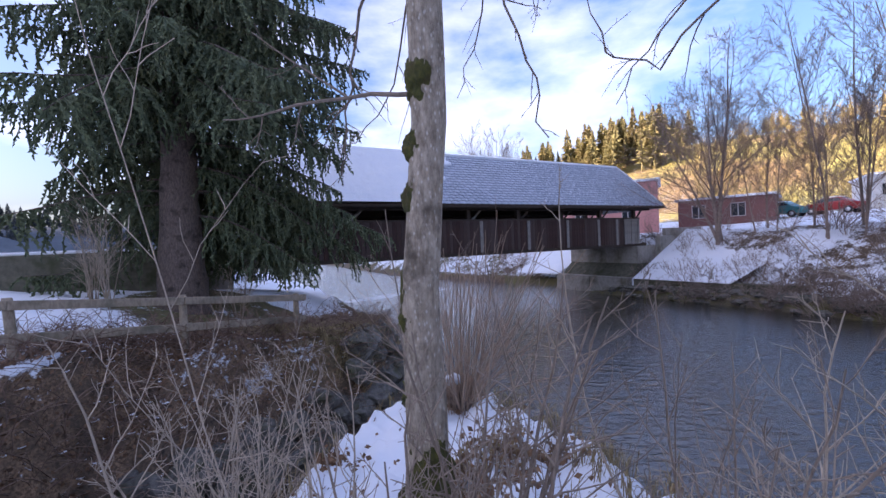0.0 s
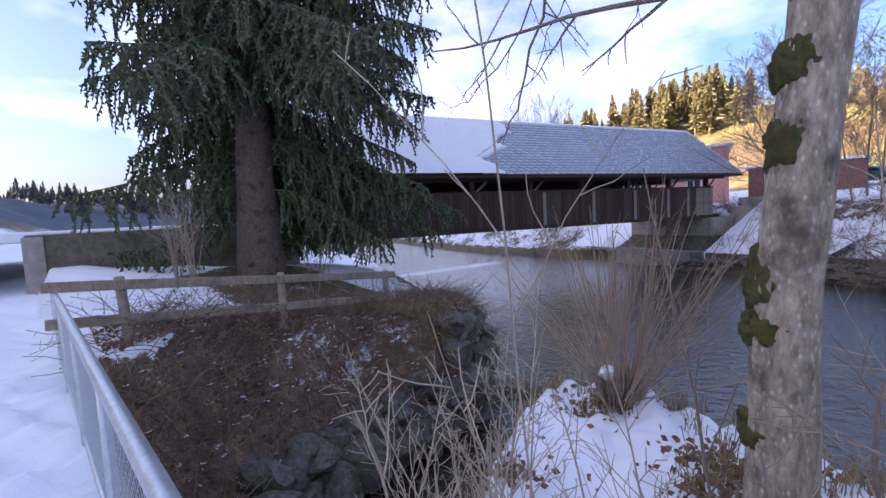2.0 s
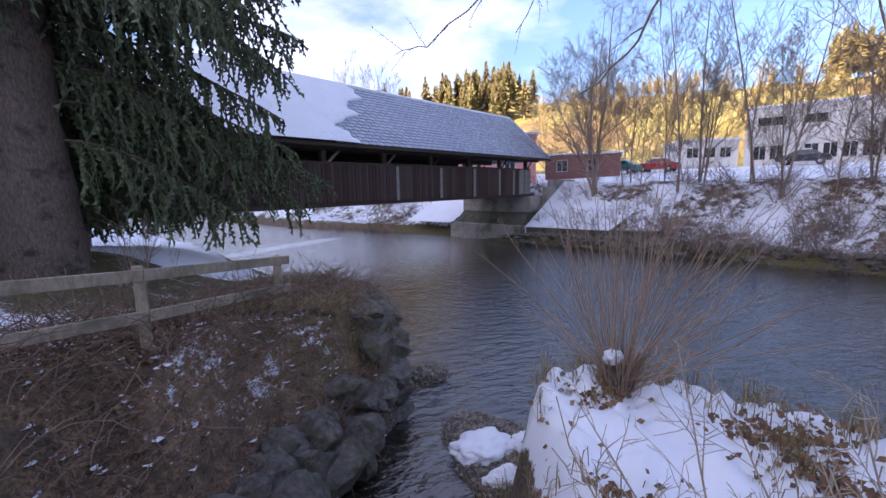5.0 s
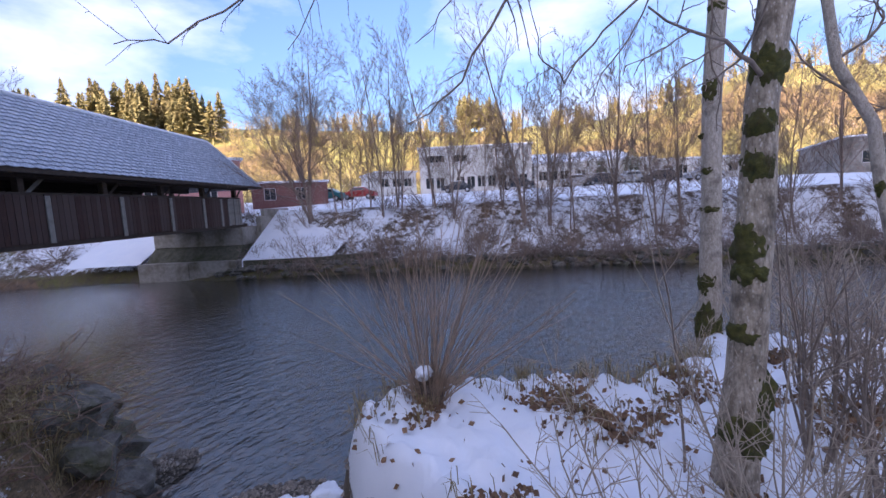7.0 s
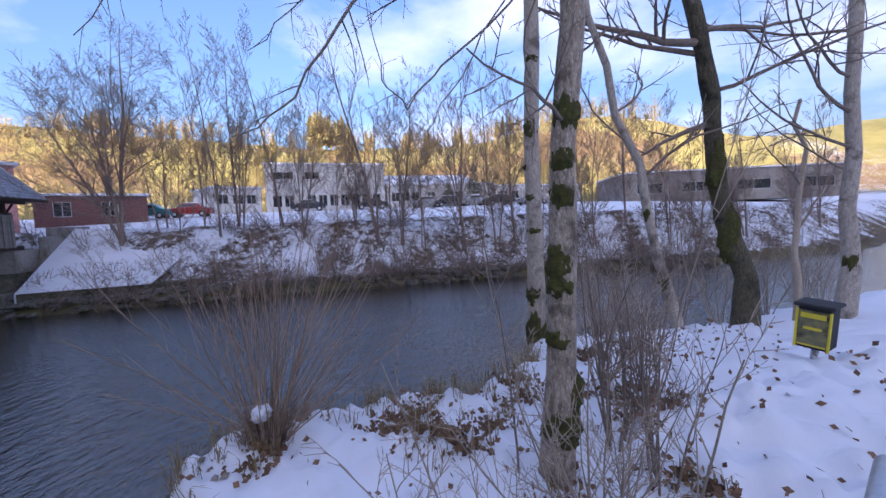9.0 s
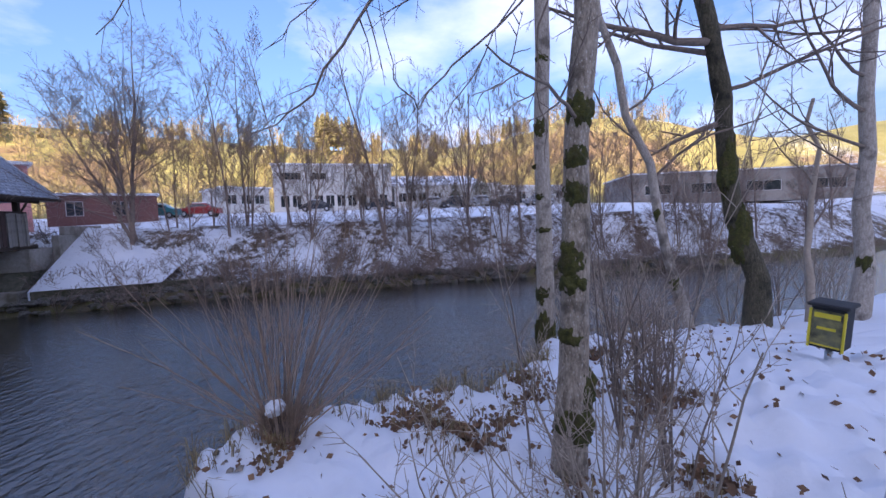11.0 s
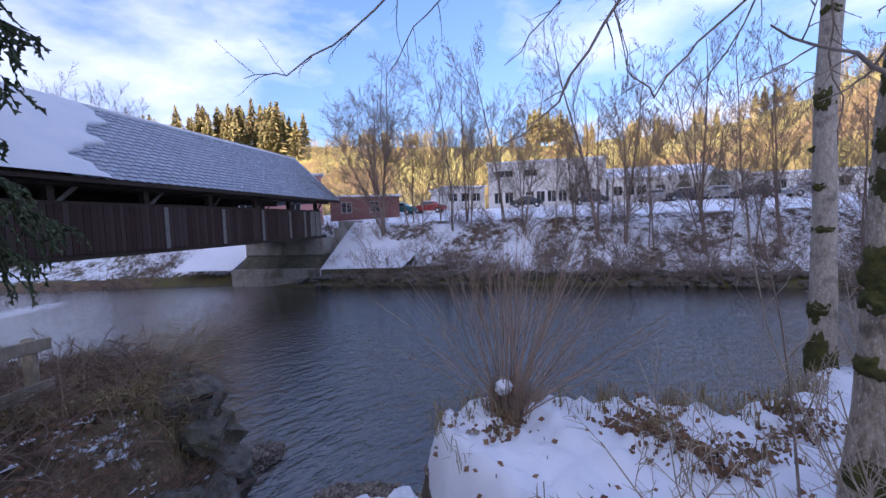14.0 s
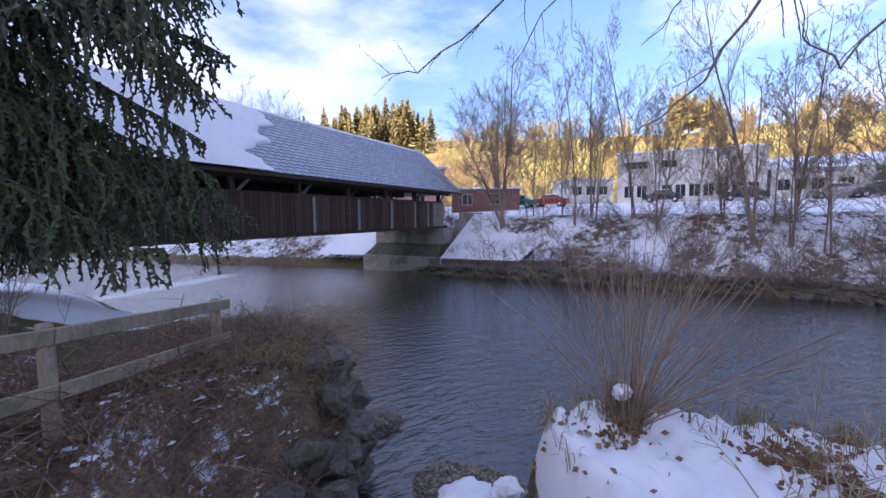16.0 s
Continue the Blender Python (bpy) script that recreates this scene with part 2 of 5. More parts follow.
# ---------------------------------------------------------------- mesh helpers
class Mesh:
    """Points and faces of one mesh."""

    def __init__(self):
        self.v, self.f = [], []

    def tube(self, pts, radii, sides=5, cap=True):
        base = len(self.v)
        n = len(pts)
        side = Vector((1, 0, 0))
        for i, p in enumerate(pts):
            p = Vector(p)
            d = (Vector(pts[min(i + 1, n - 1)]) - Vector(pts[max(i - 1, 0)]))
            d = d.normalized() if d.length > 1e-9 else Vector((0, 0, 1))
            a = side - d * side.dot(d)
            if a.length < 1e-3:
                a = d.orthogonal()
            a.normalize()
            side = a
            b = d.cross(a)
            for k in range(sides):
                t = 2 * math.pi * k / sides
                self.v.append(p + (a * math.cos(t) + b * math.sin(t)) * radii[i])
        for i in range(n - 1):
            for k in range(sides):
                k2 = (k + 1) % sides
                self.f.append((base + i * sides + k, base + i * sides + k2, base + (i + 1) * sides + k2, base + (i + 1) * sides + k))
        if cap:
            self.f.append(tuple(base + k for k in reversed(range(sides))))
            self.f.append(tuple(base + (n - 1) * sides + k for k in range(sides)))

    def box(self, lo, hi, m=None, bevel=0.0):
        """A box with chamfered edges between two corners, put through the matrix m."""
        lo, hi = Vector(lo), Vector(hi)
        base = len(self.v)
        if bevel <= 0:
            c = [Vector((x, y, z)) for z in (lo.z, hi.z) for x, y in ((lo.x, lo.y), (hi.x, lo.y), (hi.x, hi.y), (lo.x, hi.y))]
            self.v += [m @ p if m else p for p in c]
            self.f += [tuple(base + i for i in q) for q in ((3, 2, 1, 0), (4, 5, 6, 7), (0, 1, 5, 4), (1, 2, 6, 5), (2, 3, 7, 6), (3, 0, 4, 7))]
            return
        bm = bmesh.new()
        bmesh.ops.create_cube(bm, size=1)
        for v in bm.verts:
            v.co = Vector([(lo[i] + hi[i]) / 2 + v.co[i] * (hi[i] - lo[i]) for i in range(3)])
        bmesh.ops.bevel(bm, geom=bm.edges[:], offset=bevel, segments=1, affect="EDGES")
        self.add_bm(bm, m)

    def add_bm(self, bm, m=None):
        base = len(self.v)
        bm.verts.index_update()
        self.v += [m @ v.co if m else v.co.copy() for v in bm.verts]
        self.f += [tuple(base + v.index for v in f.verts) for f in bm.faces]
        bm.free()

    def quad(self, a, b, c, d):
        base = len(self.v)
        self.v += [Vector(a), Vector(b), Vector(c), Vector(d)]
        self.f.append((base, base + 1, base + 2, base + 3))

    def tri(self, a, b, c):
        base = len(self.v)
        self.v += [Vector(a), Vector(b), Vector(c)]
        self.f.append((base, base + 1, base + 2))

    def data(self, name, material, smooth=True):
        me = bpy.data.meshes.new(name)
        me.from_pydata([tuple(v) for v in self.v], [], self.f)
        me.materials.append(material)
        if smooth:
            me.polygons.foreach_set("use_smooth", [True] * len(me.polygons))
        me.update()
        return me


def part(name, mesh, material, parent=None, label="", smooth=True):
    """One mesh object, under a thing or a part if one is given."""
    me = mesh if isinstance(mesh, bpy.types.Mesh) else mesh.data(name, material, smooth)
    ob = new(name, me)
    if parent:
        ob.parent = parent
        if parent.type == "MESH" or parent.parent:
            ob.matrix_parent_inverse = Matrix()
    if label:
        ob["label"] = label
    return ob


def thing(name, place, label, category, group="", kind=""):
    e = new(name)
    e.matrix_world = place if isinstance(place, Matrix) else Matrix.Translation(place)
    return tagged(e, label, category, group, kind)


def sm(a, b, x):
    t = np.clip((x - a) / (b - a), 0, 1)
    return t * t * (3 - 2 * t)

# ---------------------------------------------------------------- terrain
W = -2.3
NEAR = [(70, -75), (30, -33), (13, -10), (9, -4.2), (6.9, -1.2), (5.5, 0.6), (5.0, 2.0), (4.5, 3.3), (3.35, 3.35), (2.2, 3.85), (1.9, 4.75), (1.35, 5.55), (0.75, 6.25), (-0.3, 6.2), (-0.85, 5.45), (-1.1, 4.7), (-1.5, 3.4), (-1.35, 2.1), (-1.75, 2.1), (-2.8, 2.88), (-4.1, 3.85), (-3.7, 5.1), (-2.85, 6.3), (-2.15, 7.4), (-1.42, 8.4), (-1.08, 9.3),
        (-1.15, 10.6), (-1.4, 12.2), (-1.9, 14.8), (-2.9, 18), (-3.8, 20.5), (-6.5, 25.5), (-12, 33), (-25, 49), (-70, 100)]
FAR = [(-40, 110), (-14, 62), (-5, 47), (2.0, 40.5), (7.2, 34.6), (9.9, 28.3), (13, 24.0), (16, 19.0), (20, 12.0), (22.5, 7), (25.5, 0), (29, -9), (37, -22), (90, -70)]


def seg_dist(pts, X, Y):
    best = np.full(X.shape, 1e9)
    for (ax, ay), (bx, by) in zip(pts[:-1], pts[1:]):
        dx, dy = bx - ax, by - ay
        t = np.clip(((X - ax) * dx + (Y - ay) * dy) / (dx * dx + dy * dy), 0, 1)
        best = np.minimum(best, np.hypot(X - ax - t * dx, Y - ay - t * dy))
    return best


def inside(pts, X, Y):
    r = np.zeros(X.shape, bool)
    for (ax, ay), (bx, by) in zip(pts, pts[1:] + pts[:1]):
        hit = ((ay > Y) != (by > Y)) & (X < (bx - ax) * (Y - ay) / (by - ay + 1e-12) + ax)
        r ^= hit
    return r


def wave(X, Y, s, seed=0):
    """A cheap smooth noise of about -1 to 1."""
    r = np.zeros(X.shape)
    rng = np.random.RandomState(seed)
    for _ in range(7):
        a, k, p = rng.uniform(0, 6.28), rng.uniform(0.6, 1.7) / s, rng.uniform(0, 6.28)
        r += np.sin((X * math.cos(a) + Y * math.sin(a)) * k * 6.28 + p)
    return r / 3.2


# skyline of the hills: yaw from +y to the left, and height over distance
SKY_YAW = [-180, -150, -128, -112, -100, -92, -80, -60, -45, -33, -22, -10, 0, 20, 50, 62, 75, 100, 140, 165, 180]
# Yaw 75 to 140 is an unseen hill, steep enough to shade the valley.
SKY_TAN = [.12, .12, .12, .13, .19, .22, .16, .16, .165, .175, .175, .145, .09, .055, .06, .1, .42, .42, .42, .2, .12]
SKY_R0 = [150, 150, 150, 130, 110, 105, 120, 125, 125, 125, 135, 150, 260, 380, 300, 120, 60, 60, 60, 100, 150]


def height(X, Y):
    """Height of the ground, and masks of snow, moss, meadow and gravel."""
    X, Y = np.asarray(X, float), np.asarray(Y, float)
    wet = inside(NEAR + FAR, X, Y)
    dn, df = seg_dist(NEAR, X, Y), seg_dist(FAR, X, Y)
    near = dn < df
    d = np.where(wet, -1, 1) * np.minimum(dn, df)
    left = (X < np.interp(Y, [3.0, 5.2, 7.0, 8.5, 9.0], [-2.9, -2.7, -1.7, 0.4, 4.0])) & (Y > 3.0) & ((X + 6.3) * 0.592 + (Y - 5.27) * 0.806 > 0.12)
    path = ((X + 6.3) * 0.592 + (Y - 5.27) * 0.806 < 0.12) & (X < -1.2)
    left = left.astype(float)
    # near land: the snowy point to the east, the fenced point to the west
    top1 = np.where(path, 0.0, -0.42 + 0.42 * sm(0.9, 4.0, d)) + 0.03 * wave(X, Y, 2.2, 3) + 0.06 * wave(X, Y, 0.7, 4) + np.where(path, 0.5, 1.0) * (0.05 * wave(X, Y, 0.42, 24) + 0.028 * wave(X, Y, 0.22, 25))
    top2 = 0.22 + 0.07 * np.clip(-5.6 - X, 0, 9) - 0.15 * np.clip(Y - 5.6, 0, 6.5) * sm(-8.5, -4.5, X) - 0.12 * np.clip(Y - 13, 0, 12) + 0.05 * wave(X, Y, 1.5, 5)
    top2 = np.maximum(top2, -1.7)
    top = top1 * (1 - left) + top2 * left
    head = left * sm(6.8, 8.8, Y) * sm(15, 13, Y)
    tip = sm(2.6, 4.2, Y) * sm(4.2, 3.0, X)
    w = np.where(path, 0.1, 0.75 - 0.25 * tip) * (1 - left) + (1.9 - 1.1 * head + (0.3 - 0.15 * head) * wave(X, Y, 1.8, 6)) * left
    lumps = (0.13 * wave(X, Y, 0.9, 7) + 0.09 * wave(X, Y, 0.38, 8)) * (0.35 + 0.65 * left)
    t = np.clip(d / w, 0, 1)
    prof = np.where(left > 0.5, t ** 0.8 * (1 - head) + (1 - (1 - t) ** 3.0) * head, 1 - (1 - t) ** 2.6)
    h_near = W + (top - W) * prof + lumps * np.sin(math.pi * t)
    # far bank: a low foot, a slope with brush, and a flat behind
    bankw = 7.5 + 1.2 * wave(X, Y, 9, 9)
    tf = np.clip(d / bankw, 0, 1)
    h_far = W + 0.55 * sm(0, 0.6, d) + (1.75 - W - 0.55) * sm(0.06, 1, tf) + 1.6 * sm(8, 38, d) + (0.12 * wave(X, Y, 1.7, 10) + 0.06 * wave(X, Y, 0.6, 11)) * np.sin(math.pi * tf)
    h = np.where(near, h_near, h_far)
    bed = W - 0.1 - 0.6 * np.clip(-d, 0, 1.6) + 0.03 * wave(X, Y, 0.5, 12)
    bar = 1.2 * np.exp(-(((X + 0.12) / 0.72) ** 2 + ((Y - 7.35) / 1.0) ** 2)) + 0.9 * np.exp(-(((X + 0.42) / 0.55) ** 2 + ((Y - 9.9) / 0.32) ** 2))
    bed = bed + np.clip(bar, 0, 1) * 1.5
    bed = np.minimum(bed, W + 0.13 + 0.03 * wave(X, Y, 0.3, 13))
    h = np.where(wet, bed, h)
    # hills
    r = np.hypot(X, Y)
    yaw = np.degrees(np.arctan2(-X, Y))
    tan_, r0 = np.interp(yaw, SKY_YAW, SKY_TAN), np.interp(yaw, SKY_YAW, SKY_R0)
    span = r0 * 0.9
    hill = sm(0, 1, (r - r0) / span) * (tan_ * (r0 + span) * (1 + 0.07 * wave(X, Y, 130, 14) + 0.03 * wave(X, Y, 35, 15)))
    hill = hill * (1 - 0.55 * sm(r0 + span * 1.3, r0 + span * 3, r))
    h = h + np.where(wet, 0, hill)
    slope = np.clip(t, 0, 1)
    snow_near = np.where(left > 0.5, 0.27 * sm(0.05, 0.5, t) + 0.10 + 0.06 * wave(X, Y, 1.6, 23), np.where(path, 0.97, 0.97 * sm(0.26, 0.55, t + 0.12 * wave(X, Y, 1.1, 21))))
    # the trodden ground by the railing is white; brown brush lies along the fence
    fence_d = seg_dist([(-6.1, 5.2), (-4.34, 7.09), (-3.12, 8.87)], X, Y)
    flat = left * sm(0.95, 1.0, t)
    snow_near = np.where(left > 0.5, snow_near + flat * 0.62 * sm(0.3, 1.6, fence_d + np.clip(6.4 - Y, 0, 2)) * sm(-4.5, -5.6, X) * sm(9.5, 7.0, Y + 0.2 * X + 1), snow_near)
    snow_near = np.where((left > 0.5) & (Y > 15), 0.75 * t, snow_near)
    snow_near = np.where((left > 0.5) & (X < -9), 0.8, snow_near)
    snow_far = 0.10 + 0.43 * sm(0.05, 0.16, tf) + 0.08 * wave(X, Y, 4, 22) * sm(0.1, 0.3, tf) + 0.42 * sm(0.9, 1.15, tf)
    snow = np.where(wet, 0.0, np.where(near, snow_near, snow_far))
    meadow = sm(0.02, 0.12, (r - r0) / span)
    snow = snow * (1 - meadow) + meadow * (0.33 + 0.12 * wave(X, Y, 60, 16))
    # Far hills that get the hazy blue forest colour.
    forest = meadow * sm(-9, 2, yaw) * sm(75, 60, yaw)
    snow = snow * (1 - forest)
    grass = np.where(left > 0.5, sm(0.15, 0.6, t) * sm(7.2, 9.3, Y), np.where(near, 0.35, sm(0.25, 0.08, tf)))
    gravel = np.where(wet, 1.0, 0.0)
    gravel = np.maximum(gravel, sm(0.25, 0.0, d) * near)
    return h, snow, grass, meadow, gravel, forest


def ground_z(x, y):
    return float(height(np.array([float(x)]), np.array([float(y)]))[0][0])


def axis(dense_lo, dense_hi, step, mid_lo, mid_hi, mid_step, far, growth=1.16):
    a = list(np.arange(dense_lo, dense_hi + 1e-6, step))
    b = [x for x in np.arange(dense_hi + mid_step, mid_hi, mid_step)]
    c = [x for x in np.arange(dense_lo - mid_step, mid_lo, -mid_step)]
    right, left = a + b, c[::-1]
    s = mid_step
    while right[-1] < far:
        s *= growth
        right.append(right[-1] + s)
    s = mid_step
    out = left + right
    while out[0] > -far:
        s *= growth
        out.insert(0, out[0] - s)
    return np.array(out)


def build_ground():
    xs = axis(-6.6, 5.2, 0.085, -16, 34, 0.45, 2600)
    ys = axis(-0.8, 12.4, 0.085, -14, 42, 0.45, 2600)
    X, Y = np.meshgrid(xs, ys)
    Z, snow, grass, meadow, gravel, forest = height(X, Y)
    nx, ny = len(xs), len(ys)
    verts = np.stack([X, Y, Z], -1).reshape(-1, 3)
    i = np.arange(nx * ny).reshape(ny, nx)
    faces = np.stack([i[:-1, :-1], i[:-1, 1:], i[1:, 1:], i[1:, :-1]], -1).reshape(-1, 4)
    me = bpy.data.meshes.new("ground")
    me.from_pydata(verts.tolist(), [], faces.tolist())
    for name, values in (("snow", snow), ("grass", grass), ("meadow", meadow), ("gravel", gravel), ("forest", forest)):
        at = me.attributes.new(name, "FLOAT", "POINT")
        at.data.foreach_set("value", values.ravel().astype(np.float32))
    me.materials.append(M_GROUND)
    me.polygons.foreach_set("use_smooth", [True] * len(me.polygons))
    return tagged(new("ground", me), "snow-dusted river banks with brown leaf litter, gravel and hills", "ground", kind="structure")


build_ground()


def build_water():
    xs, ys = np.arange(-60, 75, 1.0), np.arange(-70, 110, 1.0)
    X, Y = np.meshgrid(xs, ys)
    foam = sm(1.3, 0.1, seg_dist([(-8, 29), (-1.5, 35.5)], X, Y)) + 0.4 * sm(3.5, 0.5, seg_dist([(-9, 31), (-3, 36)], X, Y)) * (Y > 28)
    nx, ny = len(xs), len(ys)
    i = np.arange(nx * ny).reshape(ny, nx)
    faces = np.stack([i[:-1, :-1], i[:-1, 1:], i[1:, 1:], i[1:, :-1]], -1).reshape(-1, 4)
    me = bpy.data.meshes.new("river")
    me.from_pydata(np.stack([X, Y, np.full(X.shape, W)], -1).reshape(-1, 3).tolist(), [], faces.tolist())
    at = me.attributes.new("foam", "FLOAT", "POINT")
    at.data.foreach_set("value", np.clip(foam, 0, 1).ravel().astype(np.float32))
    me.materials.append(M_WATER)
    return tagged(new("water", me), "dark rippled river water reflecting the sky", "river", kind="structure")


build_water()

# ---------------------------------------------------------------- covered bridge
B_O = Vector((-0.63, 20.53, 0.0))
B_D, B_N = Vector((0.854, 0.520, 0)).normalized(), Vector((-0.520, 0.854, 0)).normalized()
B_M = Matrix.Translation(B_O) @ Matrix((B_D, B_N, (0, 0, 1))).transposed().to_4x4()
S0, S1 = -11.6, 17.0
EAVE_Z, RIDGE_Z, HALF = 3.48, 6.55, 2.7


def build_bridge():
    root = thing("covered_bridge", B_M, "old covered wooden bridge with dark board sides and grey slate roof", "bridge")
    rng = random.Random(4)
    slope = math.hypot(HALF, RIDGE_Z - EAVE_Z)
    for back, name in ((False, "roof_slope"), (True, "roof_slope")):
        m = Mesh()
        y0 = 2 * HALF if back else 0.0
        hip = 0.9
        for lift, flip in ((0.0, False), (-0.12, True)):
            q = [(S0, y0, EAVE_Z + lift), (S1 + 0.6, y0, EAVE_Z + lift), (S1 - hip, HALF, RIDGE_Z + lift), (S0, HALF, RIDGE_Z + lift)]
            m.quad(*(q[::-1] if flip != back else q))
        m.quad((S0, y0, EAVE_Z - 0.12), (S1 + 0.6, y0, EAVE_Z - 0.12), (S1 + 0.6, y0, EAVE_Z), (S0, y0, EAVE_Z))
        part(name, m, M_TIMBER, root, smooth=False)
    m = Mesh()
    m.tri((S1 + 0.6, 0, EAVE_Z), (S1 + 0.6, 2 * HALF, EAVE_Z), (S1 - 0.9, HALF, RIDGE_Z))
    m.tri((S1 + 0.55, 0, EAVE_Z - 0.1), (S1 - 0.95, HALF, RIDGE_Z - 0.1), (S1 + 0.55, 2 * HALF, EAVE_Z - 0.1))
    part("roof_hip", m, M_TILE, root, smooth=False)
    m = Mesh()
    m.tube([(S0, HALF, RIDGE_Z + 0.02), (S1 - 0.9, HALF, RIDGE_Z + 0.02), (S1 + 0.5, 0.05, EAVE_Z + 0.06)], [0.11, 0.11, 0.08], 6)
    part("ridge_cap", m, M_SNOW, root, "snow-covered ridge cap")
    # floor beams, deck, posts, braces, parapet
    m = Mesh()
    m.box((S0, 0.55, 0.85), (16.2, 2 * HALF - 0.55, 1.05))
    part("deck", m, M_TIMBER, root, smooth=False)
    for y in (0.62, 2 * HALF - 0.62):
        m = Mesh()
        m.box((S0, y - 0.14, EAVE_Z - 0.22), (16.6, y + 0.14, EAVE_Z + 0.08), bevel=0.02)
        part("eave_beam", m, M_TIMBER, root, smooth=False)
        m = Mesh()
        m.box((S0, y - 0.06, 2.66), (15.6, y + 0.16, 2.78), bevel=0.02)
        part("top_rail", m, M_TIMBER, root, smooth=False)
        s = S0 + 0.4
        while s < 16.5:
            m = Mesh()
            m.box((s - 0.11, y + 0.02, 0.9), (s + 0.11, y + 0.26, EAVE_Z), bevel=0.015)
            part("post", m, M_TIMBER, root, smooth=False)
            m = Mesh()
            m.tube([(s + 0.1, y + 0.14, 2.6), (s + 0.95, y + 0.14, EAVE_Z - 0.1)], [0.07, 0.07], 4)
            part("brace", m, M_GREYTIMBER if rng.random() < 0.4 else M_TIMBER, root, smooth=False)
            s += 3.3
    # cladding boards on the visible side, each a piece; shared meshes
    widths = [0.21, 0.24, 0.19]
    datas = []
    for w in widths:
        m = Mesh()
        m.box((0, 0, 0), (w - 0.012, 0.035, 1.66), bevel=0.006)
        datas.append(m.data("board", M_BOARD, False))
    grey = Mesh()
    grey.box((0, 0, 0), (0.2, 0.05, 1.66), bevel=0.006)
    grey_data = grey.data("grey_batten", M_GREYTIMBER, False)
    pale = []
    for w in widths:
        m = Mesh()
        m.box((0, 0, 0), (w - 0.012, 0.035, 1.66), bevel=0.006)
        pale.append(m.data("board", M_GREYTIMBER, False))
    s, n = S0, 0
    while s < 15.3:
        k = rng.randrange(3)
        o = part("board", (pale if s < -8.0 or s > 13.9 else datas)[k], None, root)
        o.location = (s, 0.5 + rng.uniform(-0.006, 0.006), 1.03 + rng.uniform(-0.03, 0.02))
        s += widths[k]
        n += 1
    for s in (2.55, 5.75, 8.75, 11.4, 13.1, 13.9, 14.6, 15.2):
        o = part("cover_strip", grey_data, None, root)
        o.location = (s, 0.44, 1.0)
    m = Mesh()
    m.box((S0, 2 * HALF - 0.55, 1.02), (12.6, 2 * HALF - 0.5, 3.42))
    m.box((12.6, 2 * HALF - 0.55, 1.02), (15.4, 2 * HALF - 0.5, 2.68))
    part("far_cladding", m, M_BOARD, root, smooth=False)
    # snow lying on the near part of the roof, with a ragged edge
    m = Mesh()
    nrow = 26
    edge = []
    for i in range(nrow + 1):
        u = i / nrow
        e = 1.6 - 2.1 * sm(0.25, 0.85, 1 - u) + 0.25 * math.sin(u * 17) + 0.18 * math.sin(u * 41 + 1) - 0.55 * math.exp(-((u - 0.62) / 0.08) ** 2)
        e += 0.45 * float(sm(0.22, 0.0, u))
        edge.append(e)
    for i in range(nrow + 1):
        u = i / nrow
        y, z = HALF * u, EAVE_Z + (RIDGE_Z - EAVE_Z) * u
        nx_, nz_ = -(RIDGE_Z - EAVE_Z) / slope, HALF / slope
        line = [S0 - 0.2, -7.0, edge[i] - 1.6, edge[i] - 0.5, edge[i] - 0.12, edge[i] - 0.02, edge[i]]
        thick = [0.14, 0.14, 0.14, 0.13, 0.11, 0.06, -0.01]
        for s_, t_ in zip(line, thick):
            t2 = t_ * (0.75 if i in (0,) else 1) + 0.04
            m.v.append(Vector((s_, y + nx_ * t2 - (0.05 if i == 0 else 0), z + nz_ * t2)))
    c = 7
    for i in range(nrow):
        for j in range(c - 1):
            m.f.append((i * c + j, i * c + j + 1, (i + 1) * c + j + 1, (i + 1) * c + j))
    part("snow_cover", m, M_SNOW, root, "smooth snow lying on the roof", True)
    return root, edge


bridge, snow_edge = build_bridge()


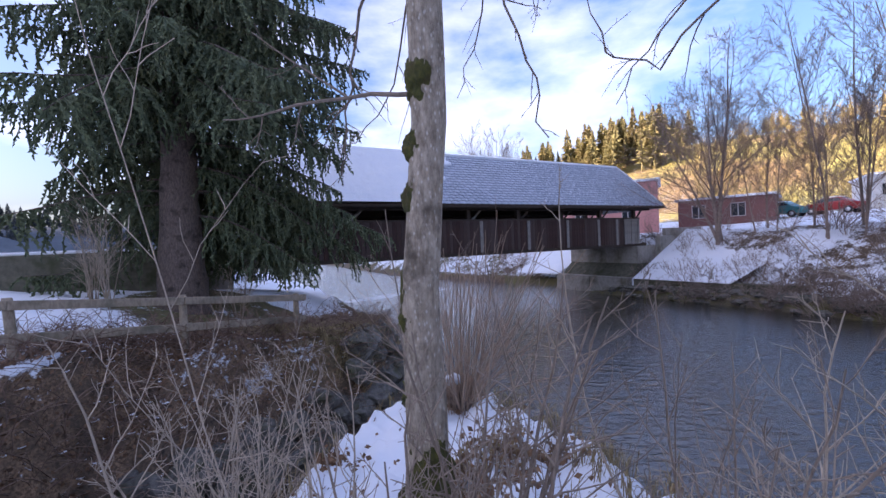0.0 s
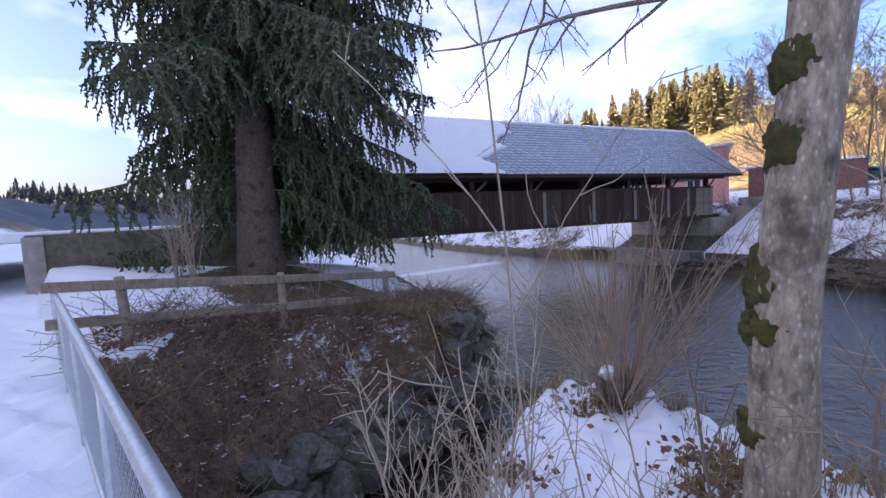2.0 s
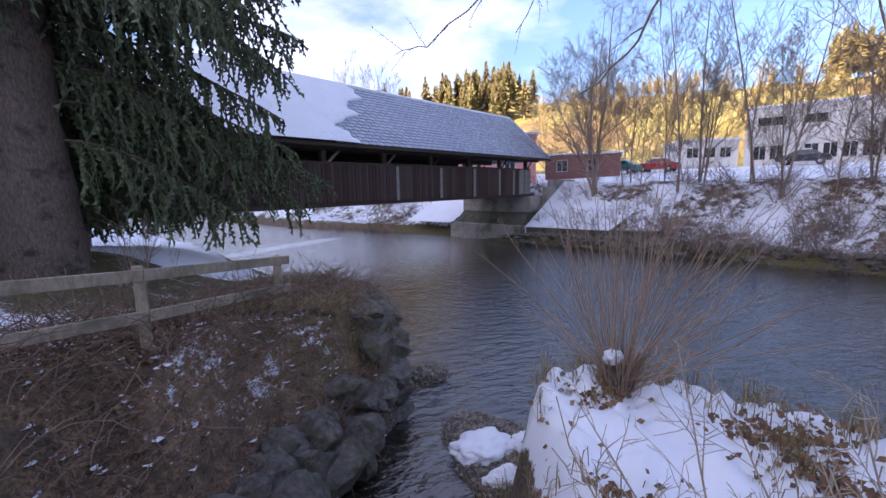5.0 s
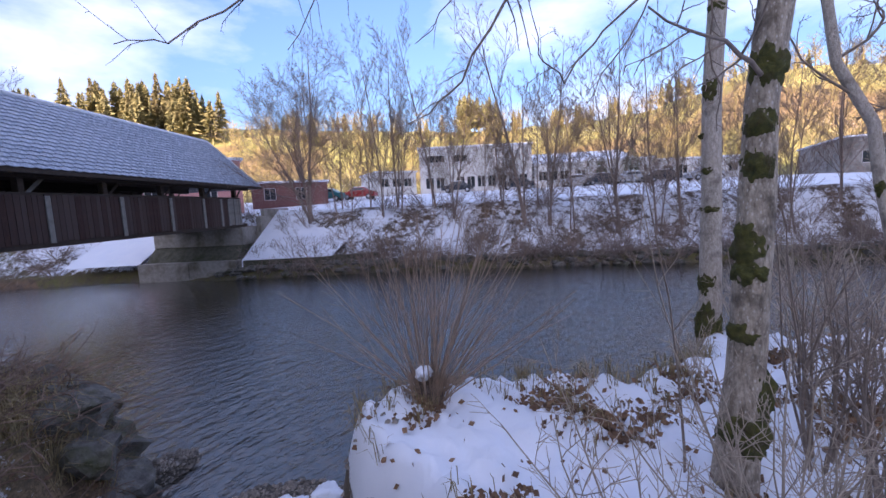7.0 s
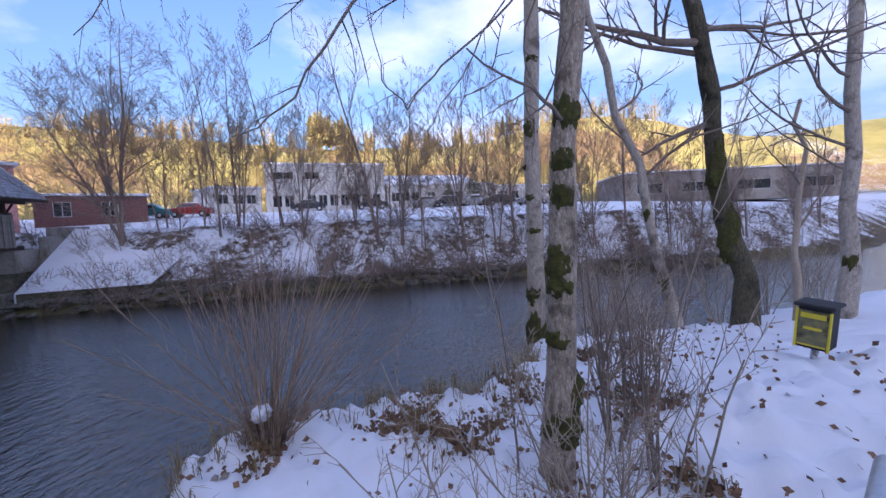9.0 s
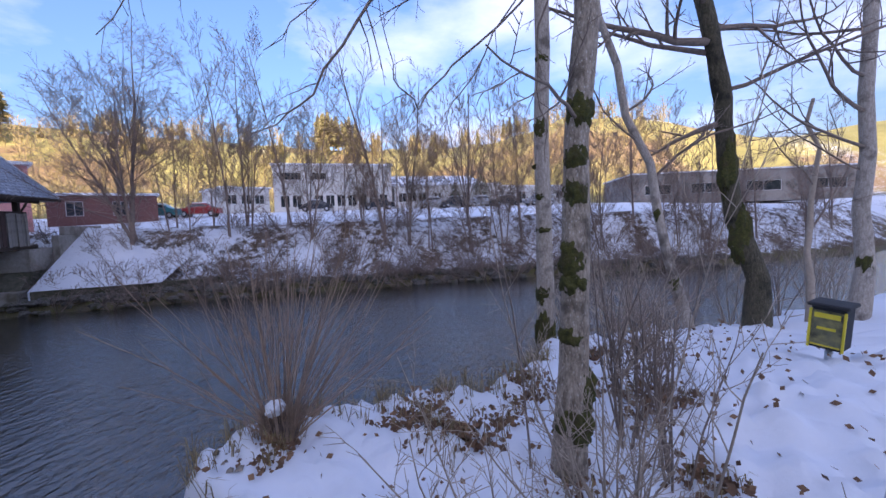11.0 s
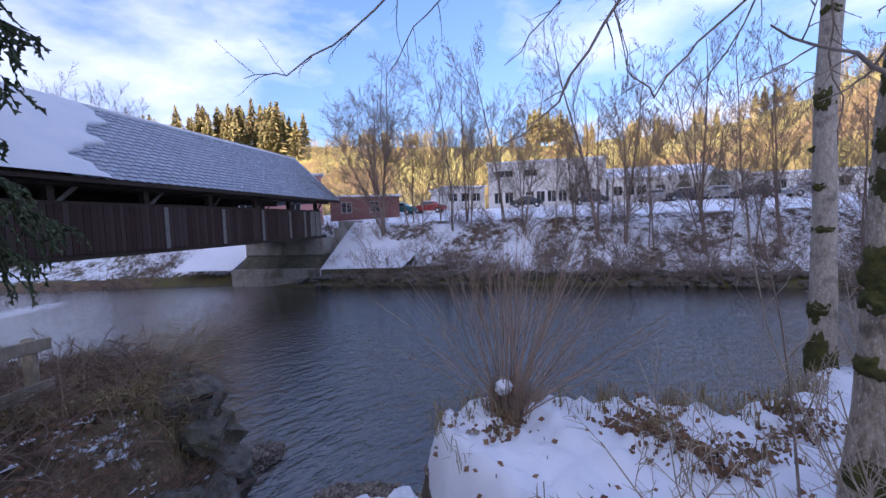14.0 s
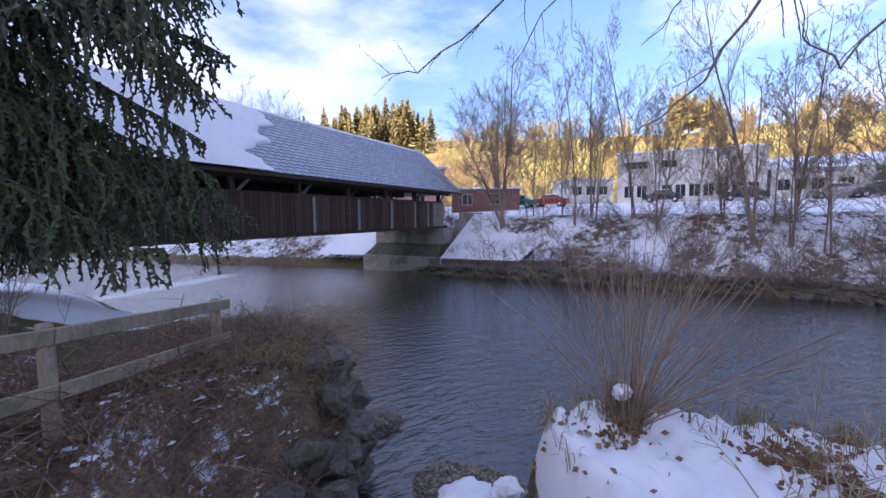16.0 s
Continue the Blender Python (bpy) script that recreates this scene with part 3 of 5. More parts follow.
def roof_tiles(root, edge):
    """Slate tiles on the bare part of the near slope: 300 pieces, the rest in one mesh."""
    rng = random.Random(9)
    slope = math.hypot(HALF, RIDGE_Z - EAVE_Z)
    ang = math.atan2(RIDGE_Z - EAVE_Z, HALF)
    rows, tw = 19, 0.44
    rh = slope / rows
    tile = Mesh()
    w, l, th = tw - 0.02, rh * 1.22, 0.022
    tile.v = [Vector(p) for p in ((-w / 2, l * 0.25, 0.012), (0, 0, 0.02), (w / 2, l * 0.25, 0.012), (w / 2, l, -0.012), (-w / 2, l, -0.012))]
    tile.v += [v + Vector((0, 0, th)) for v in tile.v]
    tile.f = [(4, 3, 2, 1, 0), (5, 6, 7, 8, 9), (0, 1, 6, 5), (1, 2, 7, 6), (2, 3, 8, 7), (3, 4, 9, 8), (4, 0, 5, 9)]
    data = tile.data("roof_tile", M_TILE, False)
    rest = Mesh()
    count = 0
    turn = Euler((ang, 0, 0)).to_matrix().to_4x4()
    for r in range(rows):
        u = r / rows
        e = float(np.interp(u, np.linspace(0, 1, len(edge)), edge))
        s = e - 0.7 + (tw / 2 if r % 2 else 0)
        s = math.floor(s / tw) * tw + (tw / 2 if r % 2 else 0)
        stop = S1 + 0.55 - 1.5 * u
        while s < stop:
            m = Matrix.Translation((s, HALF * u - 0.03, EAVE_Z + (RIDGE_Z - EAVE_Z) * u + 0.012)) @ turn @ Matrix.Rotation(rng.uniform(-0.02, 0.02), 4, "Z")
            if s < 6.6 and count < 300:
                o = part("roof_tile", data, None, root)
                o.matrix_local = m
                count += 1
            else:
                b = len(rest.v)
                rest.v += [m @ v for v in tile.v]
                rest.f += [tuple(b + i for i in f) for f in tile.f]
            s += tw
    o = part("roof_tiles_far", rest, M_TILE, root, smooth=False)
    o["kind"] = "stuff"


def build_abutment():
    root = thing("abutment", B_M, "stained concrete bridge abutment with a mossy foot in the river", "abutment", kind="structure")
    m = Mesh()
    m.box((13.4, 0.1, W - 1), (18.5, 3.1, -1.15), bevel=0.04)
    m.box((13.4, 3.12, W - 1), (18.5, 6.4, -1.15), bevel=0.04)
    part("foot", m, M_CONC, root, smooth=False)
    m = Mesh()
    b = len(m.v)
    m.v += [Vector(p) for p in ((13.9, 0.25, -1.15), (13.9, 6.2, -1.15), (15.0, 6.2, -0.2), (15.0, 0.25, -0.2), (18.5, .25, -1.15), (18.5, 6.2, -1.15), (18.5, 6.2, -.2), (18.5, .25, -.2))]
    m.f += [(0, 3, 2, 1), (0, 4, 7, 3), (3, 7, 6, 2), (1, 2, 6, 5)]
    part("sloped_step", m, M_MOSSCONC, root, smooth=False)
    m = Mesh()
    m.box((14.8, 0.2, -0.3), (17.3, 6.2, 0.84), bevel=0.03)
    part("bearing_block", m, M_CONC, root, smooth=False)
    m = Mesh()
    m.box((16.6, -0.2, -1.3), (21.5, 0.15, 1.5), bevel=0.03)
    m.box((17.3, -0.15, 1.5), (21.5, 0.12, 2.0), bevel=0.03)
    part("wing_wall", m, M_CONC, root, smooth=False)
    return root


build_abutment()

# paved snowy slopes beside the abutment, and the low wall at the water
def build_embankment():
    m = Mesh()
    m.quad((13.7, -0.2, -1.2), (14.4, -5.6, -1.25), (19.6, -7.5, 1.25), (19.6, -0.2, 1.9))
    m.quad((13.6, -0.2, -1.2), (19.6, -0.2, 1.9), (19.6, -0.2, -2), (13.6, -0.2, -2))
    ob = part("embankment_slope", m, M_SNOW, None, smooth=False)
    ob.matrix_world = B_M
    tagged(ob, "flat snow-covered paved slope beside the abutment", "embankment", kind="structure")
    m = Mesh()
    m.quad((13.6, 6.45, -1.2), (19.3, 6.45, 1.6), (19.3, 11.0, 1.6), (13.3, 11.2, -1.2))
    ob = part("embankment_slope", m, M_SNOW, None, smooth=False)
    ob.matrix_world = B_M
    tagged(ob, "snow-covered paved slope on the far side of the bridge", "embankment", kind="structure")
    m = Mesh()
    m.box((0, 0, W - 1), (8.5, 0.5, -1.23), Matrix.Translation((13.75, -0.15, 0)) @ Matrix.Rotation(radians(-82), 4, "Z"), 0.03)
    ob = part("bank_wall", m, M_MOSSCONC, None, smooth=False)
    ob.matrix_world = B_M
    tagged(ob, "low dark mossy wall along the water", "wall", kind="structure")
    m = Mesh()
    m.box((-14, 0.3, W - 1), (-9.2, 5.1, 0.86), bevel=0.03)
    ob = part("bridge_pier", m, M_CONC, None, smooth=False)
    ob.matrix_world = B_M
    tagged(ob, "pale concrete abutment under the near bridge end", "abutment", kind="structure")


build_embankment()


def build_wall():
    a, b = Vector((-14.16, 10.71, 0)), Vector((-9.46, 12.56, 0))
    d = (b - a).normalized()
    mat = Matrix.Translation(a) @ Matrix((d, Vector((-d.y, d.x, 0)), (0, 0, 1))).transposed().to_4x4()
    root = thing("retaining_wall", mat, "low weathered concrete retaining wall topped with snow", "wall", kind="structure")
    m = Mesh()
    m.box((0, 0, -0.5), (5.6, 0.45, 1.72), bevel=0.03)
    part("wall_body", m, M_MOSSCONC, root, smooth=False)
    m = Mesh()
    m.box((-0.04, -0.05, -.5), (0.5, 0.0, 1.66), bevel=0.02)
    part("wall_end", m, M_CONC, root, smooth=False)
    m = Mesh()
    m.box((-16, 0.2, 1.5), (5.2, 30, 1.82), bevel=0.05)
    part("snow_field", m, M_SNOW, root, "untouched snow above the wall", smooth=False)


build_wall()

# ---------------------------------------------------------------- fence and railing
def fence_post(top, bottom, r):
    m = Mesh()
    top, bottom = Vector(top), Vector(bottom)
    m.tube([bottom - (top - bottom) * 0.4, bottom, top - Vector((0, 0, 0.03)), top], [r * 1.05, r * 1.03, r, r * 0.86], 8)
    return m


def build_fence():
    root = thing("wooden_fence", (0, 0, 0), "weathered two-rail wooden fence along the creek bank", "fence")
    posts = [((-5.72, 5.56, 1.06), (-5.68, 5.58, 0.15)), ((-4.34, 7.09, 0.86), (-4.34, 7.09, -0.1)), ((-3.12, 8.87, 0.62), (-3.12, 8.87, -0.45))]
    for t, b in posts:
        part("post", fence_post(t, b, 0.06), M_FENCE, root)
    pts = [Vector((-6.22, 5.02, 1.09))] + [Vector(p[0]) - Vector((0, 0, 0.03)) for p in posts]
    pts[-1] += Vector((0.1, 0.16, 0))
    for a, b in zip(pts[:-1], pts[1:]):
        for drop in (0.07, 0.52):
            d = (b - a)
            q = d.to_track_quat("X", "Z").to_matrix().to_4x4()
            m = Mesh()
            m.box((0, -0.10, -0.065), (d.length, -0.055, 0.065), Matrix.Translation(a - Vector((0, 0, drop))) @ q, 0.008)
            part("rail", m, M_FENCE, root, smooth=False)


build_fence()


def build_railing():
    a, b = Vector((-1.42, 1.63, 0)), Vector((-6.3, 5.21, 0))
    d = (b - a).normalized()
    mat = Matrix.Translation(a) @ Matrix((d, Vector((-d.y, d.x, 0)), (0, 0, 1))).transposed().to_4x4()
    length = (b - a).length
    root = thing("railing", mat, "galvanised tube railing with diamond wire mesh beside the path", "railing")
    m = Mesh()
    m.tube([(0, 0, 0.4), (0, 0, 0.82), (0.08, 0, 0.89), (0.2, 0, 0.89), (length - 0.1, 0, 0.92), (length, 0, 0.87), (length, 0, 0.5)], [0.033] * 7, 12)
    part("handrail", m, M_STEEL, root)
    for s in (0.03, 1.6, 3.2, 4.8, length - 0.05):
        m = Mesh()
        m.tube([(s, 0, -0.6), (s, 0, 0.87)], [0.026, 0.026], 8)
        part("post", m, M_STEEL, root)
    m = Mesh()
    m.tube([(0, 0, 0.06), (length, 0, 0.06)], [0.02, 0.02], 8)
    part("bottom_bar", m, M_STEEL, root)
    m = Mesh()
    lo, hi, step = 0.06, 0.84, 0.075
    s = -(hi - lo)
    while s < length:
        for sign in (1, -1):
            x0, z0, x1, z1 = (s, lo, s + (hi - lo), hi) if sign > 0 else (s, hi, s + (hi - lo), lo)
            if x0 < 0:
                z0 += (0 - x0) * (1 if z1 > z0 else -1)
                x0 = 0
            if x1 > length:
                z1 -= (x1 - length) * (1 if z1 > z0 else -1)
                x1 = length
            if x1 > x0 + 0.01:
                m.tube([(x0, 0.004 * sign, z0), (x1, 0.004 * sign, z1)], [0.0017, 0.0017], 4, False)
        s += step
    part("wire_mesh", m, M_WIRE, root)
    m = Mesh()
    m.box((0.45, -0.14, -1.6), (length - 0.6, -0.06, -0.06), bevel=0.03)
    ob = part("path_slab", m, M_CONC, None, smooth=False)
    ob.matrix_world = mat
    tagged(ob, "concrete edge of the path where it crosses the creek", "slab", kind="structure")


build_railing()

# ---------------------------------------------------------------- plants
def wander(rng, p, d, length, n, bend, up, r0, r1):
    """A crooked line of n pieces: its points and radii."""
    p, d = Vector(p), Vector(d).normalized()
    pts, rad = [p.copy()], [r0]
    for i in range(n):
        d = (d + Vector((rng.gauss(0, bend), rng.gauss(0, bend), rng.gauss(0, bend) + up))).normalized()
        p = p + d * (length / n)
        pts.append(p.copy())
        rad.append(r0 + (r1 - r0) * (i + 1) / n)
    return pts, rad


def at_line(pts, u):
    k = min(int(u * (len(pts) - 1)), len(pts) - 2)
    f = u * (len(pts) - 1) - k
    return pts[k].lerp(pts[k + 1], f), (pts[k + 1] - pts[k]).normalized(), k


def branchings(rng, mesh, pts, rad, level, counts, ratio, angle, up, bend, start=0.3, rmin=0.004, sides=(5, 4, 3, 3), thick=1.0):
    """Grows side branches on a line, and branches on those."""
    if level >= len(counts):
        return
    total = sum((b - a).length for a, b in zip(pts[:-1], pts[1:]))
    for i in range(counts[level]):
        u = start + (0.97 - start) * (i + rng.random()) / counts[level]
        p, d, k = at_line(pts, u)
        side = d.orthogonal().normalized()
        side.rotate(Matrix.Rotation(rng.uniform(0, 6.283), 3, d))
        a = radians(angle + rng.uniform(-14, 14))
        way = d * math.cos(a) + side * math.sin(a)
        ln = total * ratio * (1.15 - 0.75 * u) * rng.uniform(0.65, 1.25)
        r0 = max(min(rad[k] * 0.6, rad[0] * 0.5) * thick, rmin)
        q, rr = wander(rng, p, way, ln, (5, 4, 2)[min(level, 2)], bend, up, r0, max(r0 * 0.3, rmin * 0.6))
        mesh.tube(q, rr, sides[min(level, 3)], False)
        branchings(rng, mesh, q, rr, level + 1, counts, ratio * 1.02, angle, up, bend, 0.2, rmin, sides, thick)


def trunk_line(base, top, n, crook, rng, r0, r1, flare=1.5):
    base, top = Vector(base), Vector(top)
    pts, rad = [], []
    for i in range(n + 1):
        u = i / n
        p = base.lerp(top, u) + Vector((rng.gauss(0, crook), rng.gauss(0, crook), 0)) * (1 if 0 < i < n else 0)
        pts.append(p)
        rad.append((r0 + (r1 - r0) * u) * (1 + (flare - 1) * math.exp(-u * n * 0.9)))
    return pts, rad


def rough_tube(pts, rad, sides, rng, amount):
    """A trunk with a lumpy round."""
    m = Mesh()
    fine_p, fine_r = [], []
    for i in range(len(pts) - 1):
        for k in range(6):
            f = k / 6
            fine_p.append(pts[i].lerp(pts[i + 1], f))
            fine_r.append(rad[i] + (rad[i + 1] - rad[i]) * f)
    fine_p.append(pts[-1])
    fine_r.append(rad[-1])
    m.tube(fine_p, fine_r, sides)
    for i, v in enumerate(m.v):
        c = fine_p[min(i // sides, len(fine_p) - 1)]
        n = noise.noise(Vector((v.x * 5, v.y * 5, v.z * 1.6)))
        m.v[i] = c + (v - c) * (1 + amount * n)
    return m


def moss_pad(p, out, width, tall, thick, seed):
    """A cushion of moss that bulges from a trunk at p towards out."""
    bm = bmesh.new()
    bmesh.ops.create_icosphere(bm, subdivisions=4, radius=1)
    out = Vector(out).normalized()
    side = Vector((0, 0, 1)).cross(out).normalized()
    basis = Matrix((side, out, (0, 0, 1))).transposed()
    for v in bm.verts:
        c = v.co.copy()
        k = 1 + 0.30 * noise.noise(c * 1.7 + Vector((seed, 0, 0))) + 0.20 * noise.noise(c * 5 + Vector((seed, 3, 0))) + 0.10 * noise.noise(c * 15 + Vector((seed, 5, 0)))
        v.co = Vector(p) + basis @ Vector((c.x * width * k, c.y * thick * k, c.z * tall * k))
    m = Mesh()
    m.add_bm(bm)
    return m


def big_tree(name, base, top, r0, r1, bark, label, pads, limbs, seed, crook=0.02, sides=20, lump=0.10, twig=M_TWIG):
    rng = random.Random(seed)
    root = thing(name, base, label, "tree")
    o = Vector(base)
    pts, rad = trunk_line((0, 0, -0.25), Vector(top) - o, 9, crook, rng, r0, r1)
    part("trunk", rough_tube(pts, rad, sides, rng, lump), bark, root)
    for z, yaw, width, tall, thick in pads:
        u = (z - o.z + 0.25) / (pts[-1].z + 0.25)
        p, d, k = at_line(pts, min(max(u, 0.01), 0.98))
        a = radians(yaw)
        out = Vector((-math.sin(a), math.cos(a), 0))
        part("moss_patch", moss_pad(p + out * rad[k] * 0.34, out, rad[k] * (0.53 + width * 2.7), tall, rad[k] * 0.74 + 0.01, z * 7 + yaw), M_MOSS, root)
    for z, way, ln, rr, counts in limbs:
        u = (z - o.z + 0.25) / (pts[-1].z + 0.25)
        p, d, k = at_line(pts, min(u, 0.98))
        q, qr = wander(rng, p, way, ln, 9, 0.10, 0.02, rr, rr * 0.25)
        m = Mesh()
        m.tube(q, qr, 6, False)
        branchings(rng, m, q, qr, 0, counts, 0.38, 48, 0.0, 0.12, 0.15, 0.003)
        part("branch", m, twig, root)
    return root


# tall mossy tree on the snowy point
big_tree("mossy_tree", (0.222, 2.61, -0.2), (0.63, 2.25, 7.5), 0.097, 0.082, M_BARK, "tall spotted grey trunk with dark green moss pads in snow",
         [(2.42, 100, 0.16, 0.15, 0.10), (2.06, 80, 0.12, 0.12, 0.08), (1.80, 80, 0.12, 0.13, 0.08), (1.3, 40, 0.10, 0.18, 0.07), (1.13, 78, 0.12, 0.10, 0.08), (0.72, 60, 0.10, 0.10, 0.07),
          (0.05, 120, 0.14, 0.16, 0.08), (0.30, -150, 0.11, 0.24, 0.07), (-0.05, -90, 0.15, 0.16, 0.08)],
         [(2.35, (-1, 0.25, 0.12), 1.5, 0.016, (5, 4)), (4.6, (0.5, 0.8, 0.1), 3.5, 0.03, (7, 5, 3)), (4.9, (0.9, 0.2, 0.1), 3.2, 0.03, (7, 5, 3)), (5.3, (-0.6, 0.8, 0.2), 3.0, 0.03, (7, 5, 3)), (5.0, (0.3, -0.9, 0.1), 3.0, 0.028, (6, 4, 2)), (4.3, (0.2, 0.95, -0.1), 2.6, 0.02, (6, 4, 2))], 11)
big_tree("pale_tree", (4.15, 2.83, -0.85), (4.1, 2.8, 11.0), 0.125, 0.10, M_BIRCH, "straight pale grey trunk with moss pads at the bank",
         [(3.05, 70, 0.13, 0.20, 0.09), (4.15, 80, 0.09, 0.09, 0.06), (1.95, 60, 0.06, 0.07, 0.06), (2.45, 20, 0.05, 0.06, 0.06), (1.4, 80, 0.09, 0.06, 0.06), (0.3, 60, 0.12, 0.22, 0.08), (-0.35, 90, 0.14, 0.4, 0.08)],
         [(5.2, (0.2, 0.9, 0.3), 2.6, 0.025, (6, 4, 2)), (5.8, (-0.9, 0.1, 0.2), 2.8, 0.025, (6, 4, 2)), (6.0, (0.8, -0.5, 0.3), 2.6, 0.025, (6, 4, 2))], 12, 0.015, 16, 0.05)
big_tree("dark_mossy_tree", (5.2, -0.72, -0.32), (4.9, 0.75, 8.5), 0.15, 0.11, M_DARKBARK, "dark crooked trunk grown over with moss",
         [(1.2, 70, 0.15, 0.5, 0.06), (2.4, 80, 0.15, 0.6, 0.06)],
         [(3.1, (-0.2, 1.0, -0.35), 1.5, 0.06, (4, 3)), (4.4, (-0.4, 1.0, 0.0), 3.0, 0.07, (7, 5, 2)), (4.2, (0.2, 0.9, 0.5), 3.0, 0.05, (7, 5, 2)), (4.6, (0.5, -0.8, 0.2), 3.2, 0.05, (8, 5, 2)), (3.6, (-0.2, -0.9, 0.2), 3.2, 0.04, (8, 5, 2)), (5.0, (-0.8, 0.3, 0.1), 3.4, 0.05, (8, 6, 2))], 13, 0.07, 16, 0.16)
big_tree("grey_tree", (5.9, -2.55, -0.2), (5.95, -2.65, 8.5), 0.12, 0.09, M_BIRCH, "slim grey trunk with pale bark at the path",
         [(0.6, 60, 0.1, 0.2, 0.05)],
         [(2.6, (-0.4, 0.9, 0.1), 3.0, 0.03, (8, 5, 2)), (3.2, (-0.3, 0.8, 0.25), 3.4, 0.035, (8, 6, 2)), (3.8, (-0.5, 0.7, 0.2), 3.4, 0.03, (8, 6, 2)), (4.6, (0.3, 0.9, 0.1), 3.0, 0.03, (8, 5, 2)), (2.2, (-0.2, 0.9, 0.3), 2.6, 0.02, (7, 4, 2))], 14, 0.03, 14, 0.06)
big_tree("leaning_tree", (4.9, 0.35, -0.55), (4.4, 2.3, 6.5), 0.085, 0.05, M_BIRCH, "thin pale trunk leaning over the bank",
         [(1.6, 60, 0.07, 0.12, 0.04), (0.4, 60, 0.09, 0.14, 0.05)],
         [(2.2, (-0.2, -0.7, 0.7), 2.4, 0.03, (6, 5, 2)), (3.3, (0.3, -0.6, 0.6), 2.2, 0.025, (6, 5, 2)), (2.8, (-0.3, 0.8, 0.4), 2.0, 0.02, (6, 4, 2))], 15, 0.05, 12, 0.08)
big_tree("leaning_sapling", (5.2, -1.5, -0.3), (6.3, -2.0, 3.6), 0.06, 0.03, M_PALETWIG, "curved pale sapling leaning away from the path", [],
         [(1.2, (0.2, -0.6, 0.7), 1.8, 0.02, (6, 4, 2)), (2.0, (-0.3, 0.5, 0.6), 1.6, 0.018, (6, 4, 2))], 16, 0.05, 10, 0.06)


def bare_tree(base, tall, r0, seed, spread=0.4, forks=3, label="bare leafless tree on the far snowy bank", material=M_FARTWIG, up=0.10, angle=38):
    """A leafless tree with its fine twigs."""
    rng = random.Random(seed)
    root = thing("bare_tree", base, label, "tree", "trees on the far bank")
    t, c = Mesh(), Mesh()
    for i in range(forks):
        lean = Vector((rng.gauss(0, 0.05 + 0.035 * (forks - 1)), rng.gauss(0, 0.05 + 0.035 * (forks - 1)), 1))
        k = 1.0 if i == 0 else rng.uniform(0.6, 0.92)
        pts, rad = wander(rng, (rng.gauss(0, 0.12) * (forks > 1), rng.gauss(0, 0.12) * (forks > 1), -0.3), lean, tall * k, 9, 0.032, 0.05, r0 * k * 0.9, 0.012)
        t.tube(pts, rad, 7, False)
        branchings(rng, c, pts, rad, 0, (22, 10, 6), spread * 1.12, angle, up, 0.05, 0.16, 0.0085, thick=0.62)
    part("trunk", t, material, root)
    part("crown", c, material, root)
    return root


FAR_TREES = []


def far_tree(x, y, tall, r0, seed, **more):
    b = (x, y, ground_z(x, y))
    FAR_TREES.append((x, y))
    bare_tree(b, tall, r0, seed, **more)

for x, y, tall, r0, seed, forks in ((16.5, 27.1, 13.5, 0.15, 31, 4), (19.0, 26.6, 8, 0.07, 32, 1), (19.3, 22.9, 11.5, 0.08, 33, 2), (21.4, 23.5, 12.5, 0.09, 34, 2), (22.6, 20.7, 13, 0.09, 35, 2),
                                    (23.3, 13.8, 14.5, 0.14, 36, 2), (24.2, 12.4, 12, 0.09, 37, 3), (28.5, 9.0, 12, 0.11, 38, 1), (26.3, 5.9, 13, 0.08, 39, 2), (26.9, 4.7, 12, 0.07, 40, 2),
                                    (27.5, 1.2, 10, 0.07, 41, 2), (30, -8.1, 9.5, 0.07, 42, 2), (31.5, -3.5, 11, 0.09, 43, 2), (35, -13, 10, 0.09, 44, 2), (17.6, 29.5, 9, 0.07, 45, 2), (41, -21, 11, 0.1, 46, 2), (37, -17.5, 9, 0.08, 47, 3)):
    far_tree(x, y, tall, r0, seed, forks=forks, spread=0.46 if forks > 3 else 0.34, angle=50 if forks > 3 else 41, up=0.05 if forks > 3 else 0.08)
for i, (x, y) in enumerate(((18.2, 24.8), (20.3, 22.0), (22.0, 18.5), (22.9, 16.5), (24.8, 10.8), (25.5, 8.0), (25.9, 7.0), (27.3, 3.0), (28.5, -0.8), (29.2, -5.0), (30.8, -6.2), (33.0, -10.5), (17.9, 26.0), (20.5, 25.2), (23.8, 15.4), (25.0, 13.4))):
    far_tree(x, y, 6.5 + (i * 37 % 11) * 0.55, 0.05 + (i % 3) * 0.012, 200 + i, forks=1 + i % 3, spread=0.36, angle=40, up=0.08)
far_tree(5.0, 58.0, 15, 0.2, 61, forks=5, spread=0.42, label="bare leafless tree standing behind the covered bridge")


